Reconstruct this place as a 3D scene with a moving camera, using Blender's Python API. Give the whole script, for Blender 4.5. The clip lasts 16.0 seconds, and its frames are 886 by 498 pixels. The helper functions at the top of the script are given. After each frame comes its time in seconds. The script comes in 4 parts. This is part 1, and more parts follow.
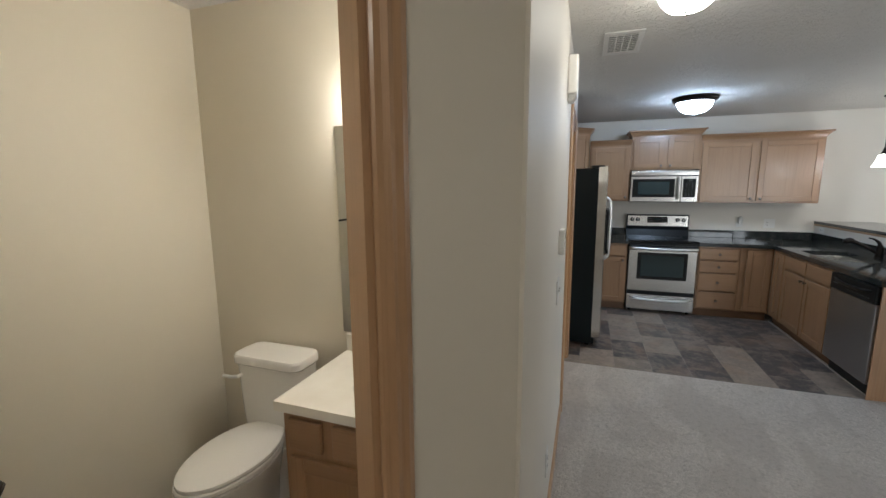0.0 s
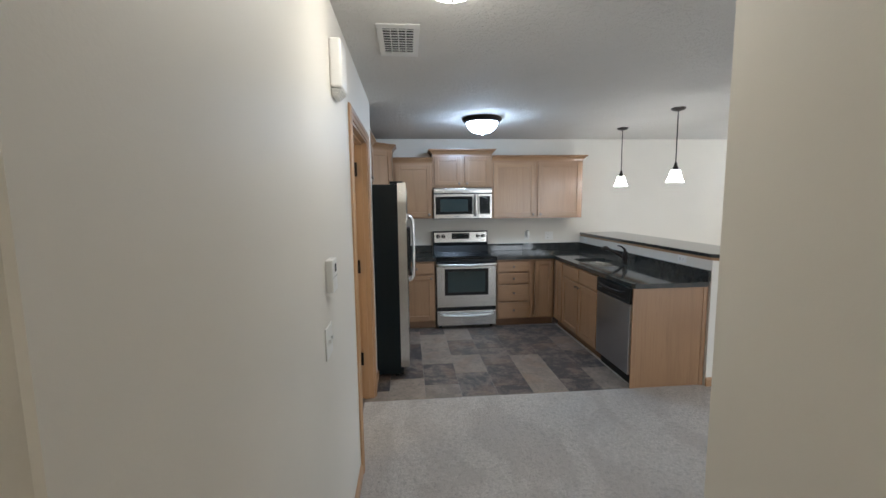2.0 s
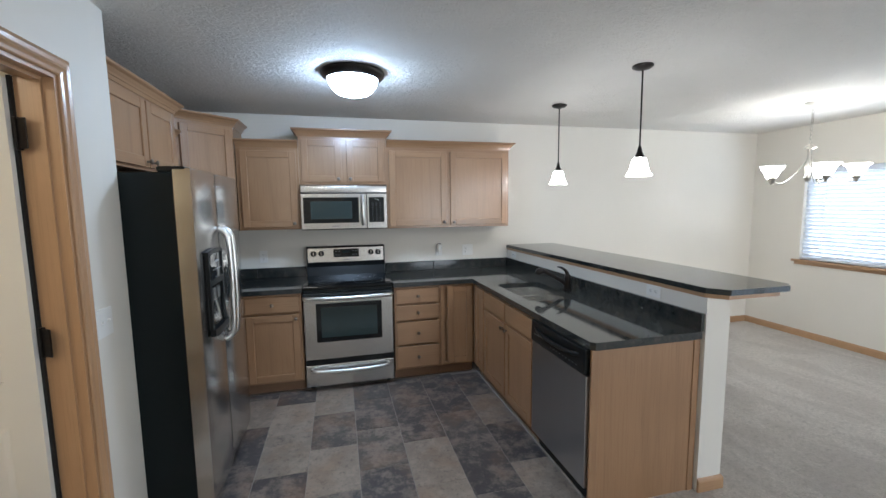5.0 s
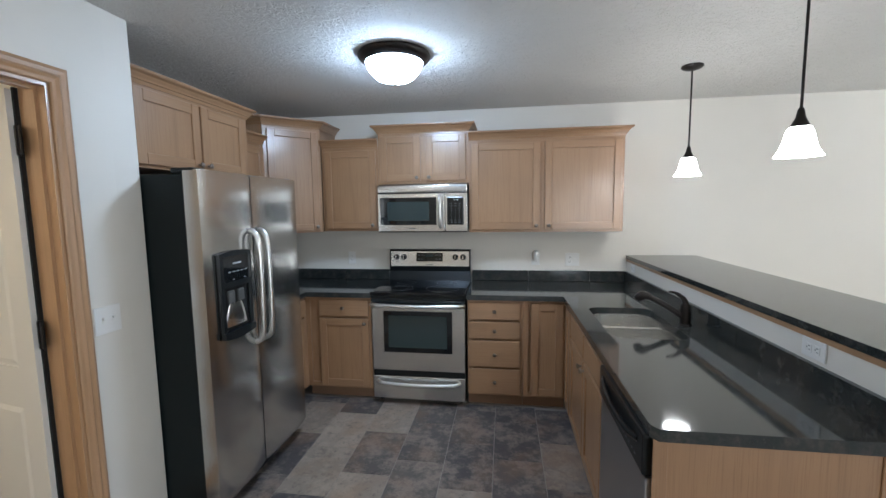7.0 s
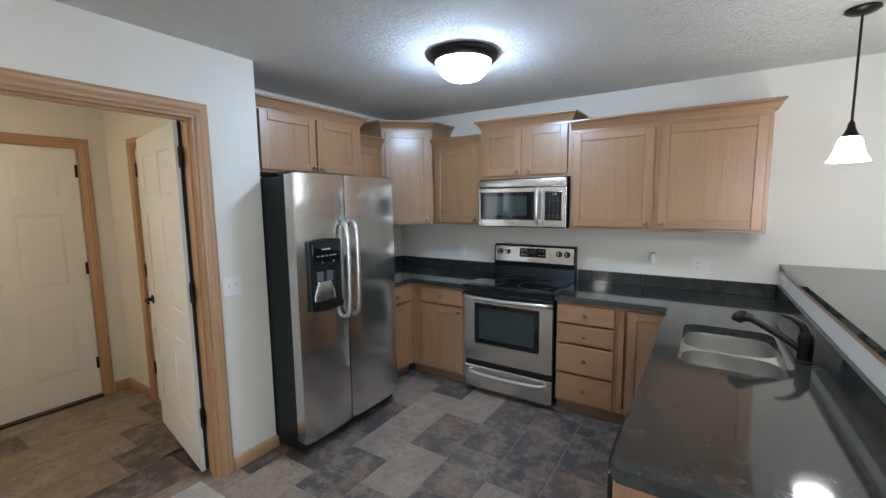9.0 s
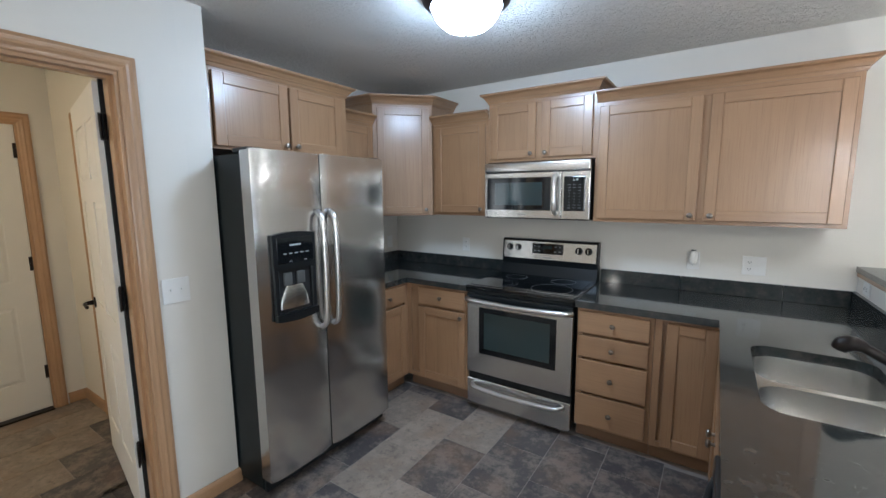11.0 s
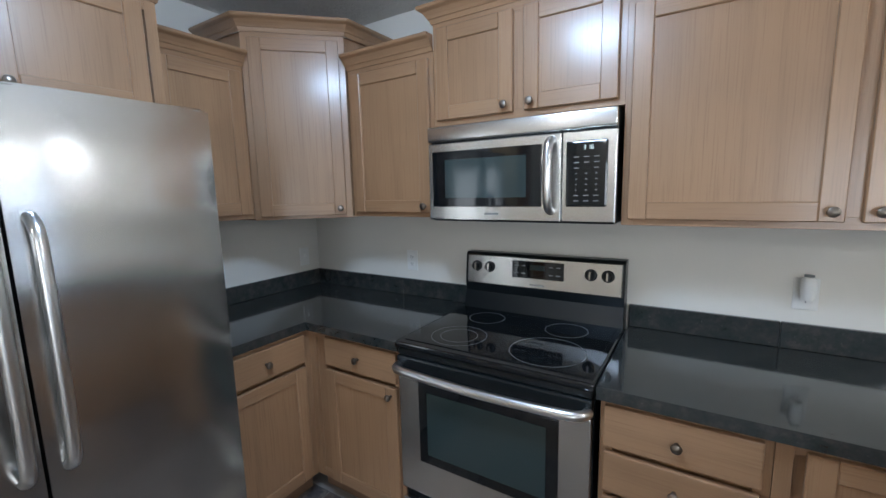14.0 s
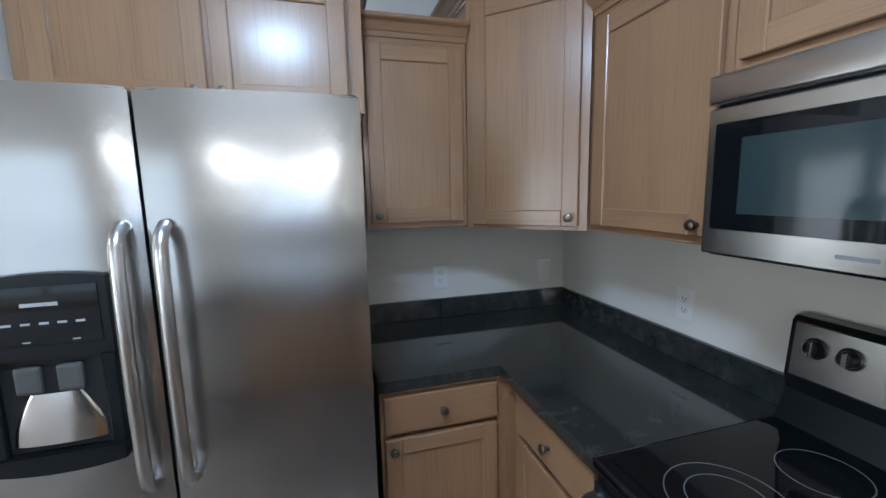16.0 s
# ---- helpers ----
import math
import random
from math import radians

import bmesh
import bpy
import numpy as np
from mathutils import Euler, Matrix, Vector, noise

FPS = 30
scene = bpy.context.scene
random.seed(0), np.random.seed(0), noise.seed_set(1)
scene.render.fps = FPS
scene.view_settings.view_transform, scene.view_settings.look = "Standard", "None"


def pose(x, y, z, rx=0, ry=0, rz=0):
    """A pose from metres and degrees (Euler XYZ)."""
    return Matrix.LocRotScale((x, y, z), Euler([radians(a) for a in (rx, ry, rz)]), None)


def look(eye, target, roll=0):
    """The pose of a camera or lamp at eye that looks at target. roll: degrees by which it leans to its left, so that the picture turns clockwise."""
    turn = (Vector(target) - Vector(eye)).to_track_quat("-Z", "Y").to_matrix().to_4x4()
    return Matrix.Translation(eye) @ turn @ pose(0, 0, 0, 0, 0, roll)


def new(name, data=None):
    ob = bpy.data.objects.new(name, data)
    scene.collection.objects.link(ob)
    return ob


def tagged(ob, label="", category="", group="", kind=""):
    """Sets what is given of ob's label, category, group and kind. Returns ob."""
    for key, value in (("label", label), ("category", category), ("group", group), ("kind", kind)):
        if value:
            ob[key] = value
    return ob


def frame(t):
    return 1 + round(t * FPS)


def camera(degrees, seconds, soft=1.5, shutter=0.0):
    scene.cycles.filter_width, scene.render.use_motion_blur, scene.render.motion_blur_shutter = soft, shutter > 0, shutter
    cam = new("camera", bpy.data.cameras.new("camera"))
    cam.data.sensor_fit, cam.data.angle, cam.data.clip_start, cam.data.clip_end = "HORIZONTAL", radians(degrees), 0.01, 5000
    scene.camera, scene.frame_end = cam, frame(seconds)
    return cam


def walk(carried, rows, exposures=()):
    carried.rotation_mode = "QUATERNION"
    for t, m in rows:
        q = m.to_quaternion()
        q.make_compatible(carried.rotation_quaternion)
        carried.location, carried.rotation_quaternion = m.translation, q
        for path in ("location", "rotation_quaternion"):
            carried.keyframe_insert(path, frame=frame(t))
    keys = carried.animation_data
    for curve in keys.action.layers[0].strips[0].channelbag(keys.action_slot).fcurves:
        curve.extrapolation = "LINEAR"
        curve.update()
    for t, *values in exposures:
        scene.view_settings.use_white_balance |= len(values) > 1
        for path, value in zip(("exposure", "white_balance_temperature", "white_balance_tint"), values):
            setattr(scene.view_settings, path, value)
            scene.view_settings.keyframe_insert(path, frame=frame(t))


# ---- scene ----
cam = camera(94.3, 16.0)
PATH = [
    (0, (-0.268, -0.458, 1.612), (-0.92, 1.407, 1.303), -0.4),
    (0.5, (-0.141, -0.421, 1.613), (-0.65, 1.49, 1.31), -0.8),
    (1, (-0.094, -0.31, 1.62), (-0.427, 1.639, 1.323), -0.8),
    (1.5, (-0.104, -0.13, 1.615), (-0.185, 1.851, 1.354), -0.8),
    (2, (-0.084, 0.084, 1.599), (0.083, 2.064, 1.371), -0.7),
    (2.5, (-0.013, 0.372, 1.57), (0.364, 2.325, 1.355), -0.9),
    (3, (0.047, 0.613, 1.568), (0.618, 2.518, 1.359), -0.8),
    (5.5, (0.731, 1.728, 1.599), (1.138, 3.674, 1.38), -0.5),
    (6, (0.903, 1.87, 1.604), (1.075, 3.851, 1.39), -0.6),
    (6.5, (1.122, 1.971, 1.596), (1.059, 3.959, 1.384), -0.8),
    (7, (1.304, 1.997, 1.581), (1.01, 3.965, 1.379), -0.8),
    (7.5, (1.488, 1.996, 1.578), (0.987, 3.922, 1.379), -0.9),
    (8, (1.679, 2.052, 1.608), (0.957, 3.904, 1.387), -0.7),
    (8.5, (1.84, 2.147, 1.61), (0.916, 3.906, 1.383), -0.8),
    (9, (1.932, 2.185, 1.599), (0.853, 3.853, 1.367), -0.7),
    (11.5, (1.595, 2.84, 1.545), (0.495, 4.485, 1.267), -0.5),
    (12, (1.508, 3.082, 1.521), (0.571, 4.827, 1.245), -0.5),
    (12.5, (1.49, 3.32, 1.513), (0.685, 5.13, 1.239), -0.4),
    (13, (1.344, 3.49, 1.522), (0.588, 5.32, 1.242), -0.3),
    (13.5, (1.288, 3.69, 1.503), (0.402, 5.463, 1.226), -0.9),
    (14, (1.254, 3.868, 1.509), (0.199, 5.542, 1.223), -1.4),
    (14.5, (1.226, 4.045, 1.507), (-0.086, 5.52, 1.226), -1.3),
    (15, (1.126, 4.218, 1.519), (-0.444, 5.427, 1.247), -1.1),
    (15.5, (1.027, 4.363, 1.53), (-0.737, 5.267, 1.258), -1.2),
    (16, (0.996, 4.523, 1.535), (-0.907, 5.069, 1.252), -1.2),
]
walk(cam, [(t, look(eye, target, roll)) for t, eye, target, roll in PATH],
     exposures=[(0, -0.18, 5750, 8), (3, 0.14, 5600, 8), (5.5, 0.2, 5550, 8), (9, 0.28, 5550, 8), (13, 0.37, 5450, 8), (16, 0.36, 5300, 8)])

# ---- world and daylight ----
world = bpy.data.worlds.new("sky")
scene.world = world
world.use_nodes = True
wn = world.node_tree.nodes
sky = wn.new("ShaderNodeTexSky")
sky.sky_type, sky.sun_disc = "NISHITA", False
sky.sun_elevation, sky.sun_rotation = radians(35), radians(200)
world.node_tree.links.new(sky.outputs[0], wn["Background"].inputs[0])
wn["Background"].inputs[1].default_value = 0.12

DOME_GLOW, HALL_GLOW, PENDANT_GLOW, CHANDELIER_GLOW, BATH_GLOW = 62.0, 45.0, 38.0, 17.0, 60.0
WINDOW_WATTS, LIVING_WATTS, SOUTH_WATTS = 26.0, 12.0, 80.0


def area_lamp(name, m, sx, sy, watts, colour):
    data = bpy.data.lights.new(name, "AREA")
    data.shape, data.size, data.size_y, data.energy, data.color = "RECTANGLE", sx, sy, watts, colour
    ob = new(name, data)
    ob.matrix_world = m
    return ob


area_lamp("window_daylight", look((5.95, 4.29, 1.43), (0, 4.29, 1.2)), 1.75, 1.05, WINDOW_WATTS, (0.86, 0.93, 1.0))
area_lamp("patio_daylight", look((5.97, 0.7, 1.1), (0, 0.7, 0.9)), 2.1, 1.9, LIVING_WATTS, (0.86, 0.93, 1.0))

# fill light in an added south opening, brightening the range wall under the cabinets
area_lamp("south_window_daylight", look((3.8, -2.08, 1.2), (3.8, 0, 1.1)), 2.4, 1.75, SOUTH_WATTS, (1.0, 0.97, 0.92))


# ---- materials ----
def mat(name, rough=0.6, metal=0.0, colour=(0.5, 0.5, 0.5)):
    m = bpy.data.materials.new(name)
    m.use_nodes = True
    b = m.node_tree.nodes["Principled BSDF"]
    b.inputs["Base Color"].default_value = (*colour, 1)
    b.inputs["Roughness"].default_value = rough
    b.inputs["Metallic"].default_value = metal
    return m


def node(m, kind, **sockets):
    n = m.node_tree.nodes.new(kind)
    for key, value in sockets.items():
        n.inputs[key.replace("_", " ")].default_value = value
    return n


def wire(m, a, b):
    m.node_tree.links.new(a, b)


def shader(m):
    return m.node_tree.nodes["Principled BSDF"]


def coords(m, scale=(1, 1, 1), rnd=0.0):
    """Object coordinates, scaled, and shifted object by object."""
    tc = m.node_tree.nodes.new("ShaderNodeTexCoord")
    mp = m.node_tree.nodes.new("ShaderNodeMapping")
    mp.inputs["Scale"].default_value = scale
    wire(m, tc.outputs["Object"], mp.inputs["Vector"])
    if rnd:
        oi = m.node_tree.nodes.new("ShaderNodeObjectInfo")
        mul = m.node_tree.nodes.new("ShaderNodeMath")
        mul.operation = "MULTIPLY"
        mul.inputs[1].default_value = rnd
        wire(m, oi.outputs["Random"], mul.inputs[0])
        wire(m, mul.outputs[0], mp.inputs["Location"])
    return mp.outputs["Vector"]


def noise_tex(m, vec, scale, detail=4.0, rough=0.55, distort=0.0):
    n = node(m, "ShaderNodeTexNoise", Scale=scale, Detail=detail, Roughness=rough, Distortion=distort)
    wire(m, vec, n.inputs["Vector"])
    return n.outputs["Fac"]


def ramp(m, fac, stops):
    r = m.node_tree.nodes.new("ShaderNodeValToRGB")
    while len(r.color_ramp.elements) < len(stops):
        r.color_ramp.elements.new(0.5)
    for e, (p, c) in zip(r.color_ramp.elements, stops):
        e.position, e.color = p, (*c, 1) if len(c) == 3 else c
    wire(m, fac, r.inputs["Fac"])
    return r.outputs["Color"]


def mix(m, a, b, fac, mode="MIX"):
    n = m.node_tree.nodes.new("ShaderNodeMix")
    n.data_type, n.blend_type = "RGBA", mode
    for value, socket in ((fac, n.inputs[0]), (a, n.inputs[6]), (b, n.inputs[7])):
        if hasattr(value, "is_linked"):
            wire(m, value, socket)
        elif isinstance(value, tuple):
            socket.default_value = (*value, 1)
        else:
            socket.default_value = value
    return n.outputs[2]


def bump(m, height, strength, distance, after=None):
    n = node(m, "ShaderNodeBump", Strength=strength, Distance=distance)
    wire(m, height, n.inputs["Height"])
    if after:
        wire(m, after, n.inputs["Normal"])
    wire(m, n.outputs[0], shader(m).inputs["Normal"])
    return n.outputs[0]


def painted(name, colour, rough, grain=220.0, strength=0.12):
    m = mat(name, rough)
    v = coords(m)
    big = noise_tex(m, v, 1.3, 3)
    c = ramp(m, big, [(0.3, tuple(k * 0.955 for k in colour)), (0.7, colour)])
    wire(m, c, shader(m).inputs["Base Color"])
    fine = noise_tex(m, v, grain, 3)
    bump(m, fine, strength, 0.002)
    return m


wall_paint = painted("wall_paint", (0.76, 0.725, 0.655), 0.55, 160)
bath_paint = painted("bath_wall_paint", (0.76, 0.70, 0.58), 0.55, 160)
door_paint = painted("door_paint", (0.80, 0.78, 0.73), 0.4, 60, 0.05)
white_plastic = mat("white_plastic", 0.35, 0, (0.80, 0.79, 0.76))
porcelain = mat("porcelain", 0.12, 0, (0.85, 0.83, 0.79))
marble = mat("cultured_marble", 0.2, 0, (0.84, 0.80, 0.72))
wire(marble, ramp(marble, noise_tex(marble, coords(marble), 6, 6), [(0.35, (0.80, 0.75, 0.66)), (0.65, (0.86, 0.82, 0.74))]), shader(marble).inputs["Base Color"])

# ceiling with a knocked-down plaster texture
ceiling_mat = mat("ceiling_texture", 0.8, 0, (0.74, 0.72, 0.68))
cv = coords(ceiling_mat)
blot = noise_tex(ceiling_mat, cv, 26, 5, 0.6, 1.2)
flat = ramp(ceiling_mat, blot, [(0.44, (0, 0, 0)), (0.56, (1, 1, 1))])
bump(ceiling_mat, flat, 0.7, 0.007)
wire(ceiling_mat, ramp(ceiling_mat, noise_tex(ceiling_mat, cv, 0.9, 3), [(0.3, (0.70, 0.68, 0.64)), (0.7, (0.76, 0.74, 0.70))]), shader(ceiling_mat).inputs["Base Color"])


def oak(name, axis, pale, dark, rough=0.38):
    """Oak with its grain along one axis of the object."""
    m = mat(name, rough)
    along = [9.0, 9.0, 9.0]
    along["xyz".index(axis)] = 0.55
    v = coords(m, tuple(along), 23.0)
    w = node(m, "ShaderNodeTexWave", Scale=0.22, Distortion=22.0, Detail=5.0, Detail_Scale=0.8, Detail_Roughness=0.6)
    w.wave_type, w.bands_direction = "BANDS", "DIAGONAL"
    wire(m, v, w.inputs["Vector"])
    along = [190.0, 190.0, 190.0]
    along["xyz".index(axis)] = 4.0
    v2 = coords(m, tuple(along), 9.0)
    pores = noise_tex(m, v2, 1.0, 4, 0.65)
    broad = noise_tex(m, coords(m, (1, 1, 1), 31.0), 2.2, 2)
    mid = tuple((a + b) / 2 for a, b in zip(pale, dark))
    c = ramp(m, w.outputs["Fac"], [(0.0, tuple(0.86 * a + 0.14 * b for a, b in zip(pale, dark))), (0.22, pale), (1.0, tuple(k * 1.03 for k in pale))])
    c = mix(m, c, dark, ramp(m, pores, [(0.50, (0, 0, 0)), (0.74, (0.45, 0.45, 0.45))]))
    c = mix(m, c, mid, ramp(m, broad, [(0.4, (0, 0, 0)), (0.75, (0.5, 0.5, 0.5))]))
    oi = m.node_tree.nodes.new("ShaderNodeObjectInfo")
    shade = ramp(m, oi.outputs["Random"], [(0.0, (0.92, 0.90, 0.88)), (1.0, (1.0, 1.0, 1.0))])
    c = mix(m, c, shade, 1.0, "MULTIPLY")
    wire(m, c, shader(m).inputs["Base Color"])
    bump(m, pores, 0.10, 0.001)
    shader(m).inputs["Coat Weight"].default_value = 0.5
    shader(m).inputs["Coat Roughness"].default_value = 0.2
    return m


CAB_PALE, CAB_DARK = (0.355, 0.208, 0.108), (0.165, 0.086, 0.040)
oak_v = oak("cabinet_oak_upright", "z", CAB_PALE, CAB_DARK)
oak_h = oak("cabinet_oak_across", "x", CAB_PALE, CAB_DARK)
TRIM_PALE, TRIM_DARK = (0.47, 0.29, 0.155), (0.30, 0.165, 0.08)
trim_v = oak("trim_oak_upright", "z", TRIM_PALE, TRIM_DARK)
trim_x = oak("trim_oak_along_x", "x", TRIM_PALE, TRIM_DARK)
trim_y = oak("trim_oak_along_y", "y", TRIM_PALE, TRIM_DARK)
# cabinet wood darkened by colour for the shade under the toe recess
shadow_wood = mat("shaded_toe_kick_wood", 0.6, 0, (0.20, 0.115, 0.065))

# stone-look vinyl tile
vinyl = mat("stone_vinyl", 0.42)
vv = coords(vinyl, (1, 1, 1), 40.0)
oi = vinyl.node_tree.nodes.new("ShaderNodeObjectInfo")
base = ramp(vinyl, oi.outputs["Random"], [(0.0, (0.058, 0.053, 0.056)), (0.26, (0.080, 0.072, 0.072)), (0.31, (0.20, 0.168, 0.138)), (0.56, (0.27, 0.225, 0.185)), (0.60, (0.095, 0.084, 0.080)), (0.76, (0.066, 0.060, 0.062)), (0.80, (0.29, 0.24, 0.195)), (1.0, (0.17, 0.143, 0.122))])
half_tone = mix(vinyl, base, (0.44, 0.36, 0.285), 0.40)
clouds = noise_tex(vinyl, vv, 8.0, 10, 0.78, 0.1)
c = mix(vinyl, base, half_tone, ramp(vinyl, clouds, [(0.46, (0, 0, 0)), (0.58, (1, 1, 1))]))
veins = noise_tex(vinyl, vv, 24.0, 9, 0.8, 0.1)
c = mix(vinyl, c, (0.04, 0.037, 0.04), ramp(vinyl, veins, [(0.52, (0, 0, 0)), (0.66, (0.6, 0.6, 0.6))]))
c = mix(vinyl, c, (0.27, 0.155, 0.085), ramp(vinyl, noise_tex(vinyl, vv, 3.1, 5), [(0.52, (0, 0, 0)), (0.70, (0.40, 0.40, 0.40))]))
wire(vinyl, c, shader(vinyl).inputs["Base Color"])
bump(vinyl, veins, 0.15, 0.002)
grout = mat("tile_joint", 0.7, 0, (0.30, 0.27, 0.24))

# carpet
carpet = mat("carpet_pile", 0.95)
kv = coords(carpet)
k1 = noise_tex(carpet, kv, 95, 4, 0.75)
k2 = noise_tex(carpet, coords(carpet, (1.0, 0.45, 1.0)), 2.6, 5, 0.6, 0.8)
k3 = noise_tex(carpet, kv, 34, 3, 0.65)
c = ramp(carpet, k1, [(0.30, (0.50, 0.462, 0.425)), (0.70, (0.80, 0.755, 0.70))])
c = mix(carpet, c, (0.52, 0.478, 0.44), ramp(carpet, k2, [(0.46, (0, 0, 0)), (0.56, (0.55, 0.55, 0.55))]))
c = mix(carpet, c, (0.38, 0.352, 0.32), ramp(carpet, k3, [(0.50, (0, 0, 0)), (0.70, (0.45, 0.45, 0.45))]))
wire(carpet, c, shader(carpet).inputs["Base Color"])
n1 = bump(carpet, k3, 0.8, 0.02)
bump(carpet, k1, 1.0, 0.015, n1)

# dark slate laminate
slate = mat("slate_laminate", 0.16)
sv = coords(slate)
s1 = noise_tex(slate, sv, 17, 8, 0.72)
c = ramp(slate, s1, [(0.34, (0.020, 0.026, 0.026)), (0.52, (0.034, 0.036, 0.034)), (0.70, (0.068, 0.062, 0.053))])
s2 = noise_tex(slate, sv, 38, 6, 0.7)
c = mix(slate, c, (0.013, 0.017, 0.017), ramp(slate, s2, [(0.50, (0, 0, 0)), (0.68, (0.5, 0.5, 0.5))]))
c = mix(slate, c, (0.20, 0.19, 0.17), ramp(slate, noise_tex(slate, sv, 120, 2), [(0.70, (0, 0, 0)), (0.78, (0.5, 0.5, 0.5))]))
wire(slate, c, shader(slate).inputs["Base Color"])
shader(slate).inputs["IOR"].default_value = 1.66
wire(slate, ramp(slate, s1, [(0.3, (0.045, 0.045, 0.045)), (0.7, (0.10, 0.10, 0.10))]), shader(slate).inputs["Roughness"])

# brushed stainless steel
def brushed(name, axis, colour, rough, wavy=0.0):
    m = mat(name, rough, 1.0, colour)
    if wavy:
        bump(m, noise_tex(m, coords(m, (1, 1.0, 2.4)), 2.2, 0.0), wavy, 0.02)
    return m


steel = brushed("brushed_steel", "x", (0.60, 0.59, 0.57), 0.27)
steel_door = brushed("brushed_steel_door", "y", (0.56, 0.56, 0.55), 0.21, 0.45)
steel_sink = brushed("sink_steel", "y", (0.74, 0.73, 0.70), 0.24)
steel_dark = brushed("dishwasher_steel", "y", (0.52, 0.53, 0.55), 0.3)
satin = brushed("satin_handle_steel", "z", (0.72, 0.71, 0.69), 0.28)
chrome = mat("polished_metal", 0.15, 1.0, (0.70, 0.69, 0.67))
pewter = mat("pewter", 0.32, 1.0, (0.22, 0.19, 0.16))
bronze = mat("dark_bronze", 0.35, 0.85, (0.028, 0.024, 0.022))
nickel = mat("brushed_nickel", 0.3, 1.0, (0.50, 0.48, 0.44))
black_gloss = mat("black_glass", 0.05, 0, (0.006, 0.007, 0.008))
black_satin = mat("black_enamel", 0.28, 0, (0.007, 0.009, 0.010))
shader(black_satin).inputs["Specular IOR Level"].default_value = 0.35
black_side = painted("fridge_side_enamel", (0.006, 0.010, 0.011), 0.30, 300, 0.2)
shader(black_side).inputs["Specular IOR Level"].default_value = 0.22
dark_gap = mat("dark_gap", 0.8, 0, (0.01, 0.01, 0.01))
oven_glass = mat("oven_glass", 0.07, 0, (0.03, 0.045, 0.045))
print_grey = mat("printed_grey", 0.5, 0, (0.20, 0.21, 0.21))
print_pale = mat("printed_pale_grey", 0.5, 0, (0.42, 0.43, 0.43))
paddle_grey = mat("paddle_plastic", 0.35, 0, (0.09, 0.09, 0.085))
print_ring = mat("printed_ring", 0.3, 0, (0.15, 0.15, 0.145))
slot_dark = mat("slot", 0.6, 0, (0.05, 0.05, 0.05))
blind_mat = mat("blind_slat", 0.45, 0, (0.86, 0.86, 0.86))
thin = blind_mat.node_tree.nodes.new("ShaderNodeBsdfTranslucent")
thin.inputs[0].default_value = (0.80, 0.84, 0.90, 1)
both_ways = blind_mat.node_tree.nodes.new("ShaderNodeMixShader")
both_ways.inputs[0].default_value = 0.35
wire(blind_mat, shader(blind_mat).outputs[0], both_ways.inputs[1])
wire(blind_mat, thin.outputs[0], both_ways.inputs[2])
wire(blind_mat, both_ways.outputs[0], blind_mat.node_tree.nodes["Material Output"].inputs[0])
mirror_mat = mat("mirror_silver", 0.01, 1.0, (0.88, 0.90, 0.88))
glass = mat("window_glass", 0.0, 0, (1, 1, 1))
shader(glass).inputs["Transmission Weight"].default_value = 1.0
shader(glass).inputs["IOR"].default_value = 1.45


def glowing(name, colour, strength):
    m = mat(name, 0.3, 0, (0.85, 0.85, 0.83))
    shader(m).inputs["Emission Color"].default_value = (*colour, 1)
    shader(m).inputs["Emission Strength"].default_value = strength
    return m


dome_glass = glowing("kitchen_dome_glass", (0.70, 0.84, 1.0), DOME_GLOW)
hall_glass = glowing("hall_dome_glass", (1.0, 0.88, 0.71), HALL_GLOW)
pendant_glass = glowing("pendant_glass", (1.0, 0.92, 0.82), PENDANT_GLOW)
chandelier_glass = glowing("chandelier_glass", (1.0, 0.90, 0.76), CHANDELIER_GLOW)
entry_glass = glowing("entry_dome_glass", (1.0, 0.76, 0.46), HALL_GLOW * 1.6)
bath_glass = glowing("vanity_bulb", (1.0, 0.89, 0.74), BATH_GLOW)
clock_glow = glowing("clock_digits", (0.45, 0.8, 0.5), 0.3)


# ---- building helpers ----
def part(name, bm, material, parent=None, label="", smooth=False):
    me = bpy.data.meshes.new(name)
    bmesh.ops.recalc_face_normals(bm, faces=bm.faces)
    if smooth:
        for f in bm.faces:
            f.smooth = True
    bm.to_mesh(me)
    bm.free()
    for m in material if isinstance(material, (list, tuple)) else [material]:
        me.materials.append(m)
    if smooth:
        me.set_sharp_from_angle(angle=radians(40))
    ob = new(name, me)
    ob.parent = parent
    if label:
        tagged(ob, label)
    return ob


def thing(name, m, label, category, group="", kind=""):
    ob = new(name)
    ob.empty_display_size = 0.1
    ob.matrix_world = m
    return tagged(ob, label, category, group, kind)


def box(bm, x0, x1, y0, y1, z0, z1, bevel=0.0, mi=0, seg=1):
    before = set(bm.faces)
    m = Matrix.LocRotScale(((x0 + x1) / 2, (y0 + y1) / 2, (z0 + z1) / 2), None, (abs(x1 - x0), abs(y1 - y0), abs(z1 - z0)))
    made = bmesh.ops.create_cube(bm, size=1, matrix=m)
    if bevel:
        edges = {e for v in made["verts"] for e in v.link_edges}
        bmesh.ops.bevel(bm, geom=list(edges), offset=bevel, segments=seg, affect="EDGES", profile=0.6)
    for f in bm.faces:
        if f not in before:
            f.material_index = mi
    return bm


def boxes(*rows, bevel=0.0, seg=1):
    bm = bmesh.new()
    for r in rows:
        box(bm, *r[:6], bevel=bevel, mi=r[6] if len(r) > 6 else 0, seg=seg)
    return bm


